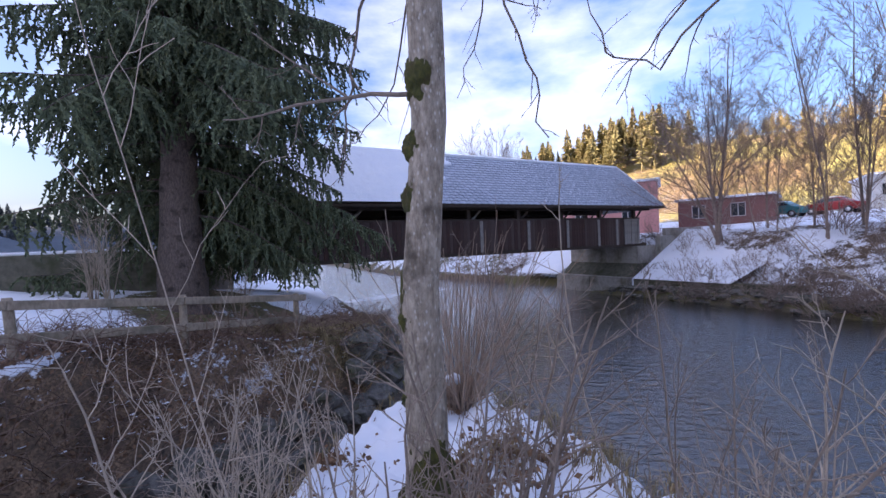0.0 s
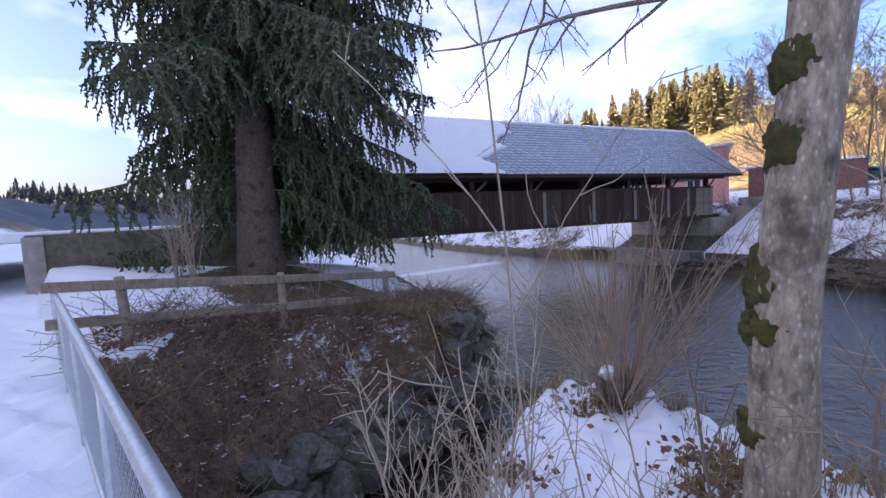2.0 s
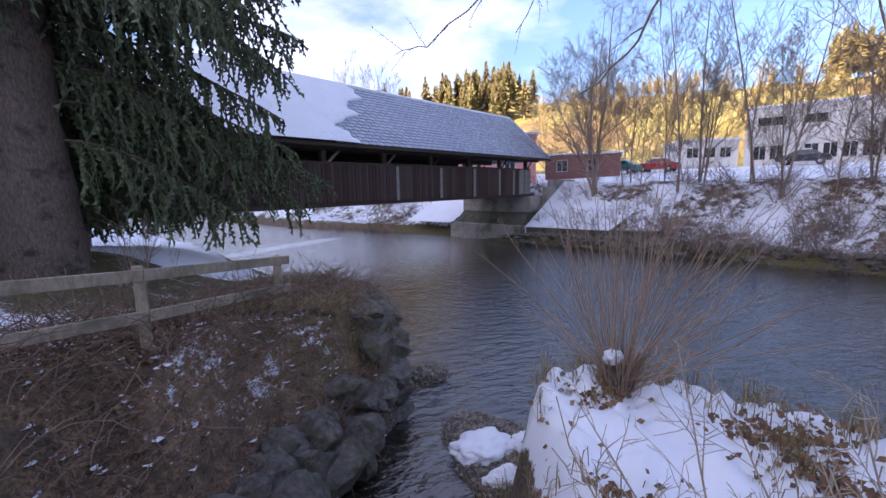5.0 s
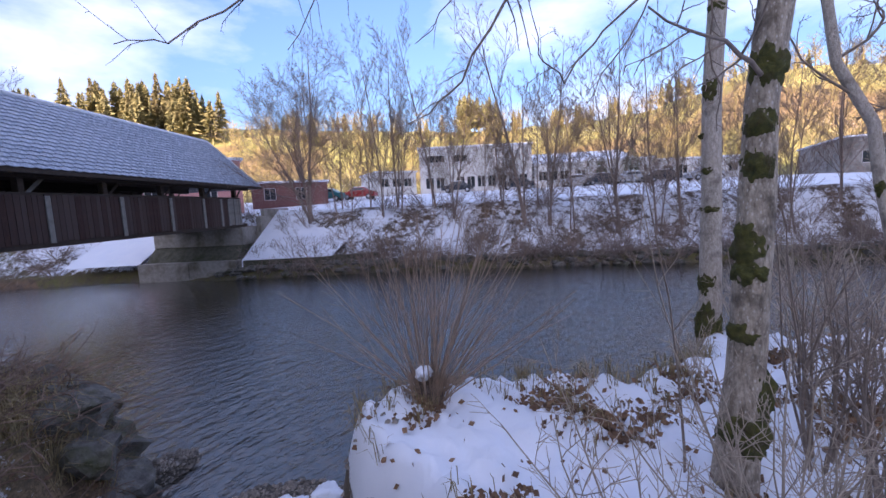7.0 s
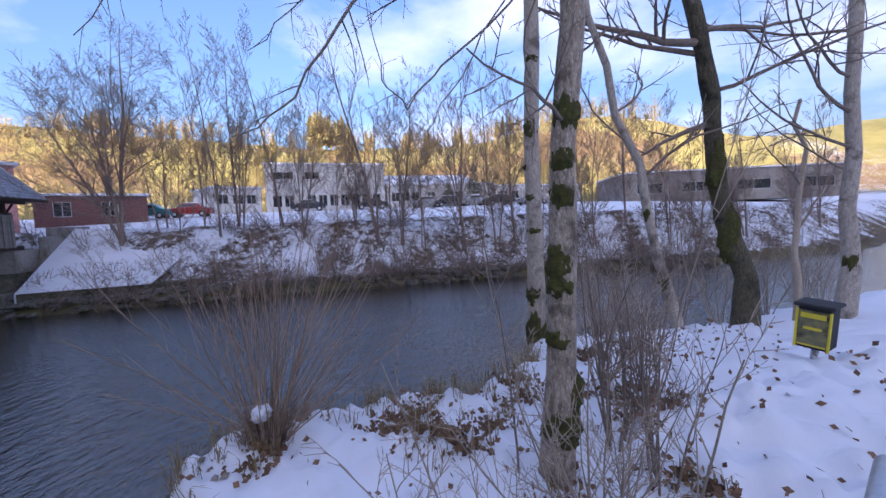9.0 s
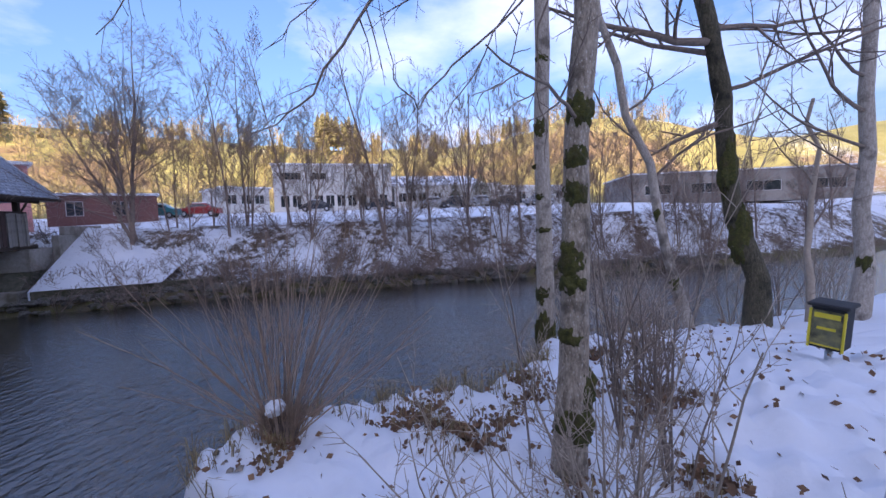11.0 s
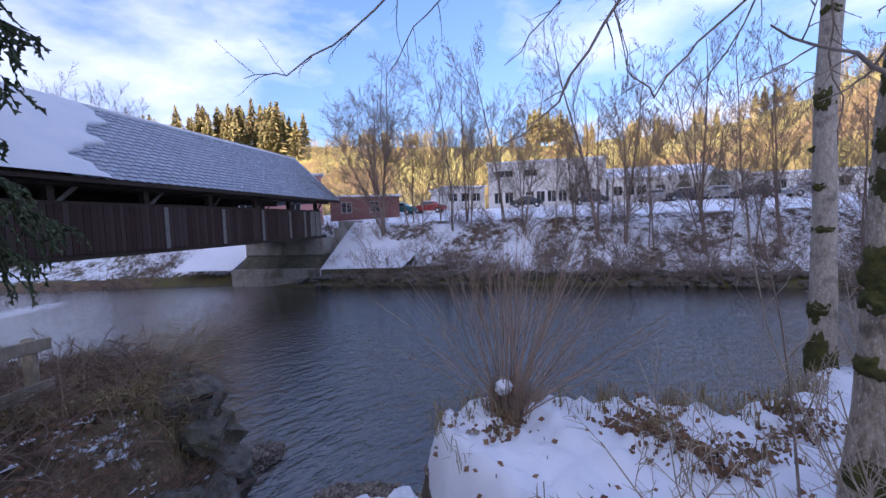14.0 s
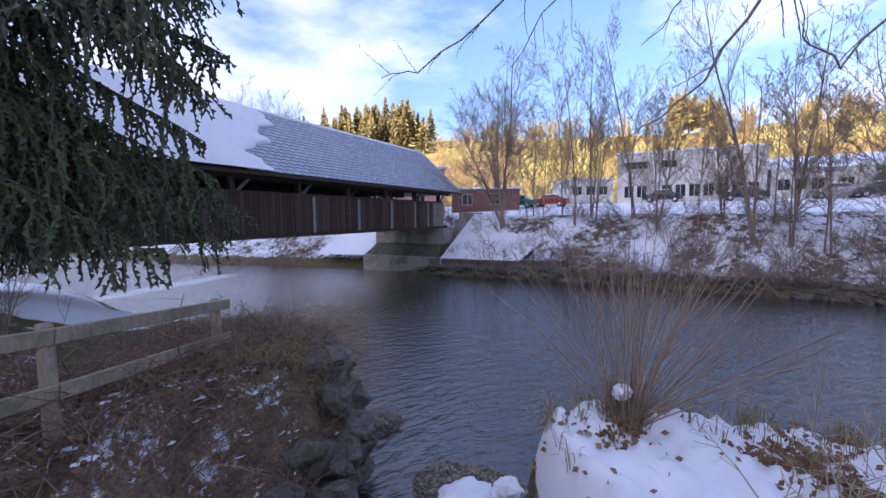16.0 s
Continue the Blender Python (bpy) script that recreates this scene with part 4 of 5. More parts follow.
def shrub(name, base, stems, tall, lean, seed, material=M_TWIG, label="bare leafless shrub with thin crooked twigs in snow", r0=0.012, counts=(6, 4), ratio=0.42, up=0.05, bias=(0, 0), group=""):
    """Thin stems from one foot, with side twigs."""
    rng = random.Random(seed)
    base = (base[0], base[1], base[2] if len(base) > 2 else ground_z(base[0], base[1]))
    root = thing(name, base, label, "shrub", group)
    for i in range(stems):
        a = rng.uniform(0, 6.283)
        l = lean * rng.uniform(0.3, 1.0)
        d = Vector((math.cos(a) * l + bias[0], math.sin(a) * l + bias[1], 1))
        ln = tall * rng.uniform(0.6, 1.1)
        r = r0 * rng.uniform(0.7, 1.2)
        pts, rad = wander(rng, (math.cos(a) * 0.06, math.sin(a) * 0.06, -0.08), d, ln, 8, 0.07, up, r, r * 0.3)
        m = Mesh()
        m.tube(pts, rad, 5, False)
        branchings(rng, m, pts, rad, 0, counts, ratio, 42, 0.03, 0.1, 0.25, 0.0022)
        part("stem", m, material, root)
    return root


# saplings and shrubs on the snowy point
shrub("sapling", (-0.92, 2.48), 1, 2.5, 0.05, 71, M_PALETWIG, "thin pale sapling with forked bare branches in snow", 0.0095, (8, 5, 2), 0.42, bias=(-0.10, 0.06))
shrub("sapling", (-0.62, 2.17), 1, 2.9, 0.05, 72, M_PALETWIG, "tall thin bare sapling in the snow", 0.0065, (7, 4), 0.3, bias=(0.02, 0.05))
shrub("sapling", (0.2, 2.95), 1, 3.2, 0.05, 77, M_TWIG, "thin dark upright sapling beside the mossy trunk", 0.010, (7, 3), 0.25, bias=(-0.05, 0.0))
shrub("shrub", (-0.2, 2.3), 6, 1.6, 0.5, 73, M_PALETWIG, r0=0.011, counts=(8, 5), bias=(-0.2, 0.12))
shrub("shrub", (-0.75, 2.3), 8, 1.7, 0.5, 74, M_PALETWIG, r0=0.010, counts=(8, 6), bias=(-0.2, 0.2))
shrub("shrub", (-0.95, 2.9), 6, 1.5, 0.6, 75, M_PALETWIG, r0=0.009, counts=(7, 5), bias=(-0.3, 0.25))
shrub("shrub", (-1.15, 3.9), 5, 0.9, 0.7, 76, M_TWIG, r0=0.007, counts=(6, 4), bias=(-0.2, 0.1))
shrub("shrub", (0.62, 2.1), 11, 1.75, 0.35, 81, M_TWIG, "bare twiggy shrub at the foot of the mossy trunk", 0.013, (7, 4))
shrub("shrub", (0.2, 1.85), 7, 1.5, 0.45, 82, M_TWIG, r0=0.012, counts=(6, 4), bias=(0.1, -0.1))
shrub("shrub", (1.35, 1.7), 8, 1.5, 0.4, 83, M_TWIG, r0=0.011, counts=(7, 4))
shrub("shrub", (1.9, 2.05), 9, 1.7, 0.5, 84, M_PALETWIG, r0=0.011, counts=(8, 5))
shrub("shrub", (2.5, 1.5), 7, 1.5, 0.5, 85, M_TWIG, r0=0.010, counts=(8, 5))
shrub("shrub", (1.55, 2.9), 1, 2.6, 0.1, 86, M_PALETWIG, "single slanting pale shoot at the water's edge", 0.012, (6, 3), 0.3, bias=(-0.35, 0.25))
for i, (x, y) in enumerate(((4.6, 1.6), (5.0, 0.4), (5.7, -0.5), (6.2, -1.5), (6.9, -2.4), (3.2, 3.4), (7.6, -3.2), (5.3, 0.9), (4.2, 2.4), (2.6, 3.9))):
    shrub("shrub", (x, y), 9, 2.0 if i < 5 else 1.5, 0.55, 90 + i, M_TWIG if i % 2 else M_PALETWIG, "bare brown brush along the river edge", 0.011, (8, 5))
shrub("shrub", (-8.2, 9.9), 12, 2.6, 0.25, 101, M_PALETWIG, "upright brown brush beside the spruce trunk", 0.014, (7, 4))
shrub("shrub", (-9.0, 10.3), 10, 2.3, 0.3, 102, M_PALETWIG, "upright brown brush beside the spruce trunk", 0.014, (7, 4))
shrub("shrub", (-6.1, 11.9), 10, 1.7, 0.4, 103, M_PALETWIG, "bare brush beside the spruce on the bank", 0.012, (7, 4))
shrub("shrub", (-5.2, 9.9), 9, 1.2, 0.5, 104, M_BRAMBLE, "thin dry brush behind the wooden fence", 0.008, (6, 3))


def stump_bush(base):
    """A cut stool with dozens of straight young shoots and a cap of snow."""
    rng = random.Random(5)
    root = thing("coppiced_stump", base, "cut stump sprouting thin reddish shoots, capped with snow", "stump")
    bm = bmesh.new()
    bmesh.ops.create_icosphere(bm, subdivisions=3, radius=0.15)
    for v in bm.verts:
        v.co *= 1 + 0.35 * noise.noise(v.co * 9)
        v.co.z = v.co.z * 1.25 + 0.15
    m = Mesh()
    m.add_bm(bm)
    part("stump", m, M_SPRUCEBARK, root)
    m = moss_pad((-0.11, -0.02, 0.42), (0, -1, 0), 0.115, 0.07, 0.08, 3)
    part("snow_cap", m, M_SNOW, root, "lump of snow")
    for i in range(78):
        a = rng.uniform(0, 6.283)
        l = abs(rng.gauss(0, 0.72))
        d = Vector((math.cos(a) * l, math.sin(a) * l, 1))
        o = Vector((math.cos(a), math.sin(a), 0)) * rng.uniform(0.02, 0.16)
        ln = rng.uniform(1.0, 2.3)
        pts, rad = wander(rng, o + Vector((0, 0, rng.uniform(0.0, 0.25))), d, ln, 6, 0.05, 0.0 if l > 0.4 else 0.03, 0.0085, 0.003)
        m = Mesh()
        m.tube(pts, rad, 4, False)
        branchings(rng, m, pts, rad, 0, (4,), 0.28, 30, 0.03, 0.06, 0.35, 0.002)
        part("shoot", m, M_SHOOT, root)
    m = Mesh()
    for i in range(260):
        a, rr = rng.uniform(0, 6.283), abs(rng.gauss(0.12, 0.07))
        p = Vector((math.cos(a) * rr, math.sin(a) * rr, rng.uniform(-0.05, 0.2)))
        q = p + Vector((math.cos(a) * rng.uniform(0, 0.15), math.sin(a) * rng.uniform(0, 0.15), rng.uniform(0.15, 0.38)))
        m.tube([p, q], [0.005, 0.003], 3, False)
    part("stubble", m, M_SHOOT, root, "dry broken stalks")["kind"] = "stuff"


stump_bush((0.42, 5.32, ground_z(0.42, 5.32) + 0.02))


# branches that hang into the view from above
def hanging(parent_name, lines, material=M_TWIG, seed=7):
    rng = random.Random(seed)
    root = bpy.data.objects[parent_name]
    o = root.matrix_world.translation
    for pts, r in lines:
        p = [Vector(q) - o for q in pts]
        fine = []
        for a, b in zip(p[:-1], p[1:]):
            for k in range(4):
                fine.append(a.lerp(b, k / 4) + Vector((rng.gauss(0, 0.025), rng.gauss(0, 0.025), rng.gauss(0, 0.02))))
        fine.append(p[-1])
        rad = [0.62 * r + (0.004 - 0.62 * r) * i / (len(fine) - 1) for i in range(len(fine))]
        m = Mesh()
        m.tube(fine, rad, 6, False)
        branchings(rng, m, fine, rad, 0, (7, 3), 0.16, 40, -0.04, 0.12, 0.35, 0.0025)
        part("branch", m, material, root)


hanging("mossy_tree", [
    ([(0.48, 2.38, 4.8), (0.0, 3.3, 3.75), (-0.4, 3.81, 3.08), (-0.56, 4.18, 2.48), (-0.75, 4.5, 2.22)], 0.028),
    ([(0.5, 2.36, 5.4), (0.3, 4.5, 5.0), (-0.41, 6.33, 3.9), (-1.13, 6.81, 3.22), (-1.5, 7.0, 3.15)], 0.03),
    ([(0.5, 2.36, 5.0), (0.4, 4.6, 4.7), (0.0, 5.96, 3.91), (-0.32, 6.26, 3.24)], 0.022),
    ([(0.5, 2.36, 4.9), (0.9, 4.2, 4.4), (0.79, 4.84, 3.84), (0.51, 5.32, 3.3)], 0.024),
    ([(0.47, 2.41, 4.2), (0.8, 2.78, 3.25), (0.93, 2.77, 2.63), (1.05, 2.75, 2.14)], 0.018)])
hanging("pale_tree", [
    ([(3.87, 2.8, 5.2), (3.15, 4.05, 3.89), (2.45, 4.41, 3.16), (2.0, 4.6, 3.4), (1.77, 4.64, 4.3)], 0.03),
    ([(3.87, 2.8, 5.6), (2.8, 3.3, 4.3), (2.2, 3.8, 3.2), (1.9, 4.0, 2.7)], 0.024)], seed=8)


# ---------------------------------------------------------------- spruce
def spruce(base, tall, reach, seed):
    rng = random.Random(seed)
    root = thing("spruce", base, "large old spruce with thick trunk and drooping dark green branches", "tree")
    pts, rad = trunk_line((0, 0, -0.4), (0.1, 0.1, tall), 12, 0.02, rng, 0.5, 0.08, 1.35)
    part("trunk", rough_tube(pts, rad, 22, rng, 0.12), M_SPRUCEBARK, root)
    needles = Mesh()
    view = math.atan2(-9.5, 4.7)
    z = 2.1
    while z < tall - 0.3:
        for k in range(6 if z < 9 else 5):
            a = rng.uniform(0, 6.283)
            toward = math.cos(a - view)
            if z < 5.2 and toward > 0.3:
                continue
            east = 0.5 + 0.5 * math.cos(a - 0.5)
            if z < 3.4 and east < 0.6 and rng.random() < 0.45:
                continue
            u = (z - 2) / (tall - 2)
            ln = reach * (0.66 + 0.44 * east) * (1 - u) ** 0.6 * rng.uniform(0.5, 1.1)
            droop = (0.62 if z < 7 else 0.4) * ln * rng.uniform(0.5, 1.3)
            n = 9
            line = []
            sway = rng.uniform(-0.3, 0.3)
            for i in range(n + 1):
                f = i / n
                line.append(Vector((math.cos(a + sway * f) * ln * f, math.sin(a + sway * f) * ln * f,
                                    max(z + 0.12 * ln * f - droop * f * f + 0.30 * ln * max(f - 0.72, 0), 1.0))))
            wood = Mesh()
            wood.tube(line, [0.035 * (1 - 0.85 * i / n) + 0.004 for i in range(n + 1)], 4, False)
            part("limb", wood, M_SPRUCEBARK, root)
            count = int(ln * 17)
            for i in range(count):
                f = 0.14 + 0.86 * (i + rng.random()) / count
                p, d, _ = at_line(line, min(f, 0.999))
                side = Vector((-d.y, d.x, 0)).normalized() * (1 if i % 2 else -1)
                tl = rng.uniform(0.35, 1.35) * (0.75 + 0.5 * (1 - abs(f - 0.55))) * (0.5 if f > 0.93 else 1)
                way = (d * rng.uniform(0.0, 0.5) + side * rng.uniform(0.1, 0.9) - Vector((0, 0, rng.uniform(0.2, 1.4)))).normalized()
                q = p.copy()
                steps = max(int(tl / 0.10), 3)
                for s_ in range(steps):
                    way = (way + Vector((rng.gauss(0, 0.17), rng.gauss(0, 0.17), -0.13))).normalized()
                    e = q + way * 0.105
                    if q.z < 0.35:
                        break
                    o = way.orthogonal().normalized()
                    o.rotate(Matrix.Rotation(rng.uniform(0, 6.283), 3, way))
                    wd = 0.054 * (1 - 0.5 * s_ / steps) * rng.uniform(0.6, 1.5)
                    needles.tri(q - o * wd * 0.35, q + way * 0.05 + o * wd * 1.4, e + way * 0.05 - o * wd * 0.5)
                    o2 = way.cross(o)
                    needles.tri(q + o2 * wd * 0.35, q + way * 0.05 - o2 * wd * 1.4, e + way * 0.04 + o2 * wd * 0.6)
                    if s_ % 2 == 0:
                        needles.tri(q, q + (way + o * 0.9).normalized() * 0.13, q + way * 0.09 - o2 * 0.012)
                    q = e
        z += 0.33 if z < 9 else 0.5
    part("foliage", needles, M_NEEDLE, root, "drooping dark green needle sprays", False)
    return root


spruce((-7.15, 11.05, ground_z(-7.15, 11.05)), 19.0, 5.85, 3)


# ---------------------------------------------------------------- hillside woods
def conifer_mesh(rng):
    """A fir one unit high: whorls of drooping, ragged boughs round a thin trunk."""
    m = Mesh()
    m.tube([(0, 0, 0), (0, 0, 1)], [0.016, 0.003], 4, False)
    tiers = 20
    low = rng.uniform(0.08, 0.3)
    for t in range(tiers):
        u = t / tiers
        z = low + (0.985 - low) * u
        r = (0.19 * (1 - u) ** 0.8 + 0.012) * rng.uniform(0.75, 1.2)
        for k in range(8):
            a = 6.283 * (k + rng.random()) / 8
            if rng.random() < 0.12:
                continue
            rr = r * rng.uniform(0.45, 1.25)
            c, s = math.cos(a), math.sin(a)
            w = 0.012 + 0.022 * (1 - u)
            dz = rng.uniform(-0.05, 0.005) * (1 - u * 0.6)
            mid = rr * 0.55
            m.tri((0, 0, z + 0.025), (c * mid - s * w, s * mid + c * w, z + dz * 0.3), (c * mid + s * w, s * mid - c * w, z + dz * 0.3))
            m.tri((c * mid - s * w, s * mid + c * w, z + dz * 0.3), (c * rr, s * rr, z + dz), (c * mid + s * w, s * mid - c * w, z + dz * 0.3))
            m.tri((c * mid * 0.6, s * mid * 0.6, z + 0.012), (c * rr * 0.85, s * rr * 0.85, z + dz - 0.022), (c * mid * 0.5, s * mid * 0.5, z - 0.04))
    return m


def bare_mesh(rng):
    m = Mesh()
    pts, rad = wander(rng, (0, 0, 0), (0, 0, 1), 1.0, 6, 0.04, 0.05, 0.015, 0.004)
    m.tube(pts, rad, 3, False)
    branchings(rng, m, pts, rad, 0, (12, 6), 0.42, 40, 0.05, 0.08, 0.25, 0.004, (3, 3, 3, 3))
    return m


def bush_mesh(rng):
    m = Mesh()
    for i in range(9):
        a = rng.uniform(0, 6.283)
        pts, rad = wander(rng, (0, 0, 0), (math.cos(a) * 0.6, math.sin(a) * 0.6, 1), rng.uniform(0.6, 1.05), 4, 0.1, 0.02, 0.008, 0.003)
        m.tube(pts, rad, 3, False)
        branchings(rng, m, pts, rad, 0, (6, 3), 0.4, 42, 0.02, 0.1, 0.2, 0.0035, (3, 3, 3, 3))
    return m


def woods(name, protos, places, material, label):
    verts, faces = [], []
    base = 0
    arrays = [(np.array([tuple(v) for v in p.v]), p.f) for p in protos]
    floor = height(np.array([p[0] for p in places]), np.array([p[1] for p in places]))[0]
    for i, (x, y, tall, turn, wide) in enumerate(places):
        v, f = arrays[i % len(arrays)]
        c, s = math.cos(turn), math.sin(turn)
        w = np.stack([(v[:, 0] * c - v[:, 1] * s) * tall * wide + x, (v[:, 0] * s + v[:, 1] * c) * tall * wide + y, v[:, 2] * tall + floor[i] - 0.3], -1)
        verts.append(w)
        faces += [tuple(base + k for k in q) for q in f]
        base += len(v)
    me = bpy.data.meshes.new(name)
    me.from_pydata(np.concatenate(verts).tolist(), [], faces)
    me.materials.append(material)
    return tagged(new(name, me), label, "woods", kind="stuff")


_r = random.Random(77)
_c = random.Random(77)
CON = [conifer_mesh(_c) for _ in range(6)]
BARE = [bare_mesh(_r) for _ in range(5)]
BUSH = [bush_mesh(_r) for _ in range(5)]


def polar(yaw, r):
    return -math.sin(radians(yaw)) * r, math.cos(radians(yaw)) * r


# Golden sunlight on the firs is part of this needle colour.
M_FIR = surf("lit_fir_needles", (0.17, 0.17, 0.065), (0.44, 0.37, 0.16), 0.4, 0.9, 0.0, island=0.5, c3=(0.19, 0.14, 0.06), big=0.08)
# Scrub twigs coloured yellow-brown as if sunlit, warmer than the far bank's.
M_HILLTWIG = surf("sun_tinted_hill_twigs", (0.27, 0.205, 0.08), (0.50, 0.40, 0.17), 0.5, 0.9, 0.0, island=0.5)
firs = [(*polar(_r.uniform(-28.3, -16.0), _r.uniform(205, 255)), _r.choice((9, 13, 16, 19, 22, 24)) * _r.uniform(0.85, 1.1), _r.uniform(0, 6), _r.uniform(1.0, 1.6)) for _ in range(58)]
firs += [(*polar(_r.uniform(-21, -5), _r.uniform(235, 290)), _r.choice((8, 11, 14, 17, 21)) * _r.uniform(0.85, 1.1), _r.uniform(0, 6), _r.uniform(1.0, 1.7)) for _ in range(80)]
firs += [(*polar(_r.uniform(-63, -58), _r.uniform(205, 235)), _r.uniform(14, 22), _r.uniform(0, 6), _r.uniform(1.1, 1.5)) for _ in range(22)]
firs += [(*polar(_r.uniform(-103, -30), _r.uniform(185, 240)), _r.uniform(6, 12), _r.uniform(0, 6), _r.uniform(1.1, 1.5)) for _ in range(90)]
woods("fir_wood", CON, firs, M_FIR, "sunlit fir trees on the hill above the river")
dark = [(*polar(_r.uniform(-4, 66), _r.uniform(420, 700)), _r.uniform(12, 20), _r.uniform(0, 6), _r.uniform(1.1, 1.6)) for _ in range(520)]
# Distance haze and hill shade are put into this blue needle colour.
M_HAZEFIR = surf("hazy_shaded_fir_needles", (0.05, 0.07, 0.085), (0.09, 0.115, 0.135), 0.3, 0.9, 0.0, island=0.3)
woods("far_fir_wood", CON, dark, M_HAZEFIR, "fir forest on the distant hills, coloured dark blue for shade and haze")
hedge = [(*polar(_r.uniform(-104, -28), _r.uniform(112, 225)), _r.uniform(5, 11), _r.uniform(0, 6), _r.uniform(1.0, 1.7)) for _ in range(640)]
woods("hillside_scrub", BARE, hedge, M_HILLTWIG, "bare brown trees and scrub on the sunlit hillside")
bank = []
for i in range(260):
    u = _r.random()
    k = _r.randrange(5, len(FAR) - 2)
    (ax, ay), (bx, by) = FAR[k], FAR[k + 1]
    x, y = ax + (bx - ax) * u, ay + (by - ay) * u
    n_ = Vector((-(by - ay), bx - ax)).normalized()
    n_ = n_ if n_.x > 0 else -n_
    d_ = abs(_r.gauss(0, 3.6)) + 0.1
    bank.append((x + n_.x * d_, y + n_.y * d_, _r.uniform(0.5, 2.4), _r.uniform(0, 6), _r.uniform(0.9, 1.6)))
for i in range(120):
    u = _r.random()
    k = _r.randrange(6, len(FAR) - 3)
    (ax, ay), (bx, by) = FAR[k], FAR[k + 1]
    bank.append((ax + (bx - ax) * u + _r.uniform(-0.2, 0.9), ay + (by - ay) * u + _r.uniform(-0.2, 0.6), _r.uniform(0.7, 1.7), _r.uniform(0, 6), _r.uniform(1.2, 2.0)))
bank += [(_r.uniform(-3, 6), _r.uniform(38, 43), _r.uniform(1, 2.4), 0, 1.4) for _ in range(14)]
woods("bank_brush", BUSH, bank, M_FARTWIG, "dense bare brush on the snowy far bank")

# ---------------------------------------------------------------- buildings and cars
def facade(root, a, b, z0, z1, depth, wall, rows, roof_snow=True, name="wall"):
    """A block on the line a to b, with windows set into its front. rows: (z0, z1, list of (u0, u1))."""
    a, b = Vector((*a, 0)), Vector((*b, 0))
    d = (b - a).normalized()
    n = Vector((-d.y, d.x, 0))
    if n.dot(Vector((-3, 3, 0)) - a) < 0:
        n = -n
    L = (b - a).length
    mat = Matrix.Translation(a) @ Matrix((d, -n, (0, 0, 1))).transposed().to_4x4()
    m = Mesh()
    m.box((0, 0.12, z0), (L, depth, z1), mat)
    edges = sorted({0.0, L} | {e for _, _, ws in rows for w in ws for e in w})
    zs = sorted({z0, z1} | {z for r in rows for z in r[:2]})
    for u0, u1 in zip(edges[:-1], edges[1:]):
        for za, zb in zip(zs[:-1], zs[1:]):
            um, zm = (u0 + u1) / 2, (za + zb) / 2
            if not any(r[0] < zm < r[1] and any(w[0] < um < w[1] for w in r[2]) for r in rows):
                m.box((u0, 0, za), (u1, 0.12, zb), mat)
    part(name, m, wall, root, smooth=False)
    for za, zb, ws in rows:
        for u0, u1 in ws:
            w = Mesh()
            w.box((u0, 0.085, za), (u1, 0.11, zb), mat)
            win = part("window", w, M_WINDOW, root, smooth=False)
            f = Mesh()
            t = 0.06
            for lo, hi in (((u0, 0.03, za), (u1, 0.09, za + t)), ((u0, 0.03, zb - t), (u1, 0.09, zb)), ((u0, 0.03, za), (u0 + t, 0.09, zb)), ((u1 - t, 0.03, za), (u1, 0.09, zb)),
                           (((u0 + u1) / 2 - t / 2, 0.03, za), ((u0 + u1) / 2 + t / 2, 0.09, zb))):
                f.box(lo, hi, mat)
            part("window_frame", f, M_WALLPAINT, win, smooth=False)
    r = Mesh()
    r.box((-0.25, -0.3, z1), (L + 0.25, depth + 0.2, z1 + 0.22), mat, 0.04)
    part("roof", r, M_SNOW if roof_snow else M_TIMBER, root, "flat roof under snow", False)


hall = thing("factory_building", (0, 0, 0), "long white two-storey works building with snowy flat roof", "building")
facade(hall, (45.0, 38.5), (54.0, 25.2), 2.8, 9.6, 14, M_WALLPAINT,
       [(7.6, 8.6, [(1.0, 3.6), (5.0, 6.9)]), (3.9, 5.5, [(0.8, 2.0), (2.3, 3.5), (5.2, 6.4), (6.7, 7.9), (8.2, 9.4), (9.7, 10.9), (11.2, 12.4), (12.7, 13.9), (14.2, 15.4)])])
facade(hall, (54.2, 24.9), (62.5, 10.5), 2.8, 6.7, 5, M_WALLPAINT,
       [(4.3, 5.6, [(0.6, 1.8), (2.1, 3.3), (3.6, 4.8), (6.0, 7.2), (9.0, 10.2), (10.5, 11.7), (13.2, 14.4)])], name="low_wing")
facade(hall, (62.7, 10.3), (71.5, -3.5), 2.8, 6.3, 14, M_WALLPAINT, [(4.3, 5.5, [(1, 2.4), (3.0, 4.4), (7.0, 8.4), (10, 11.4)])], name="east_wing")


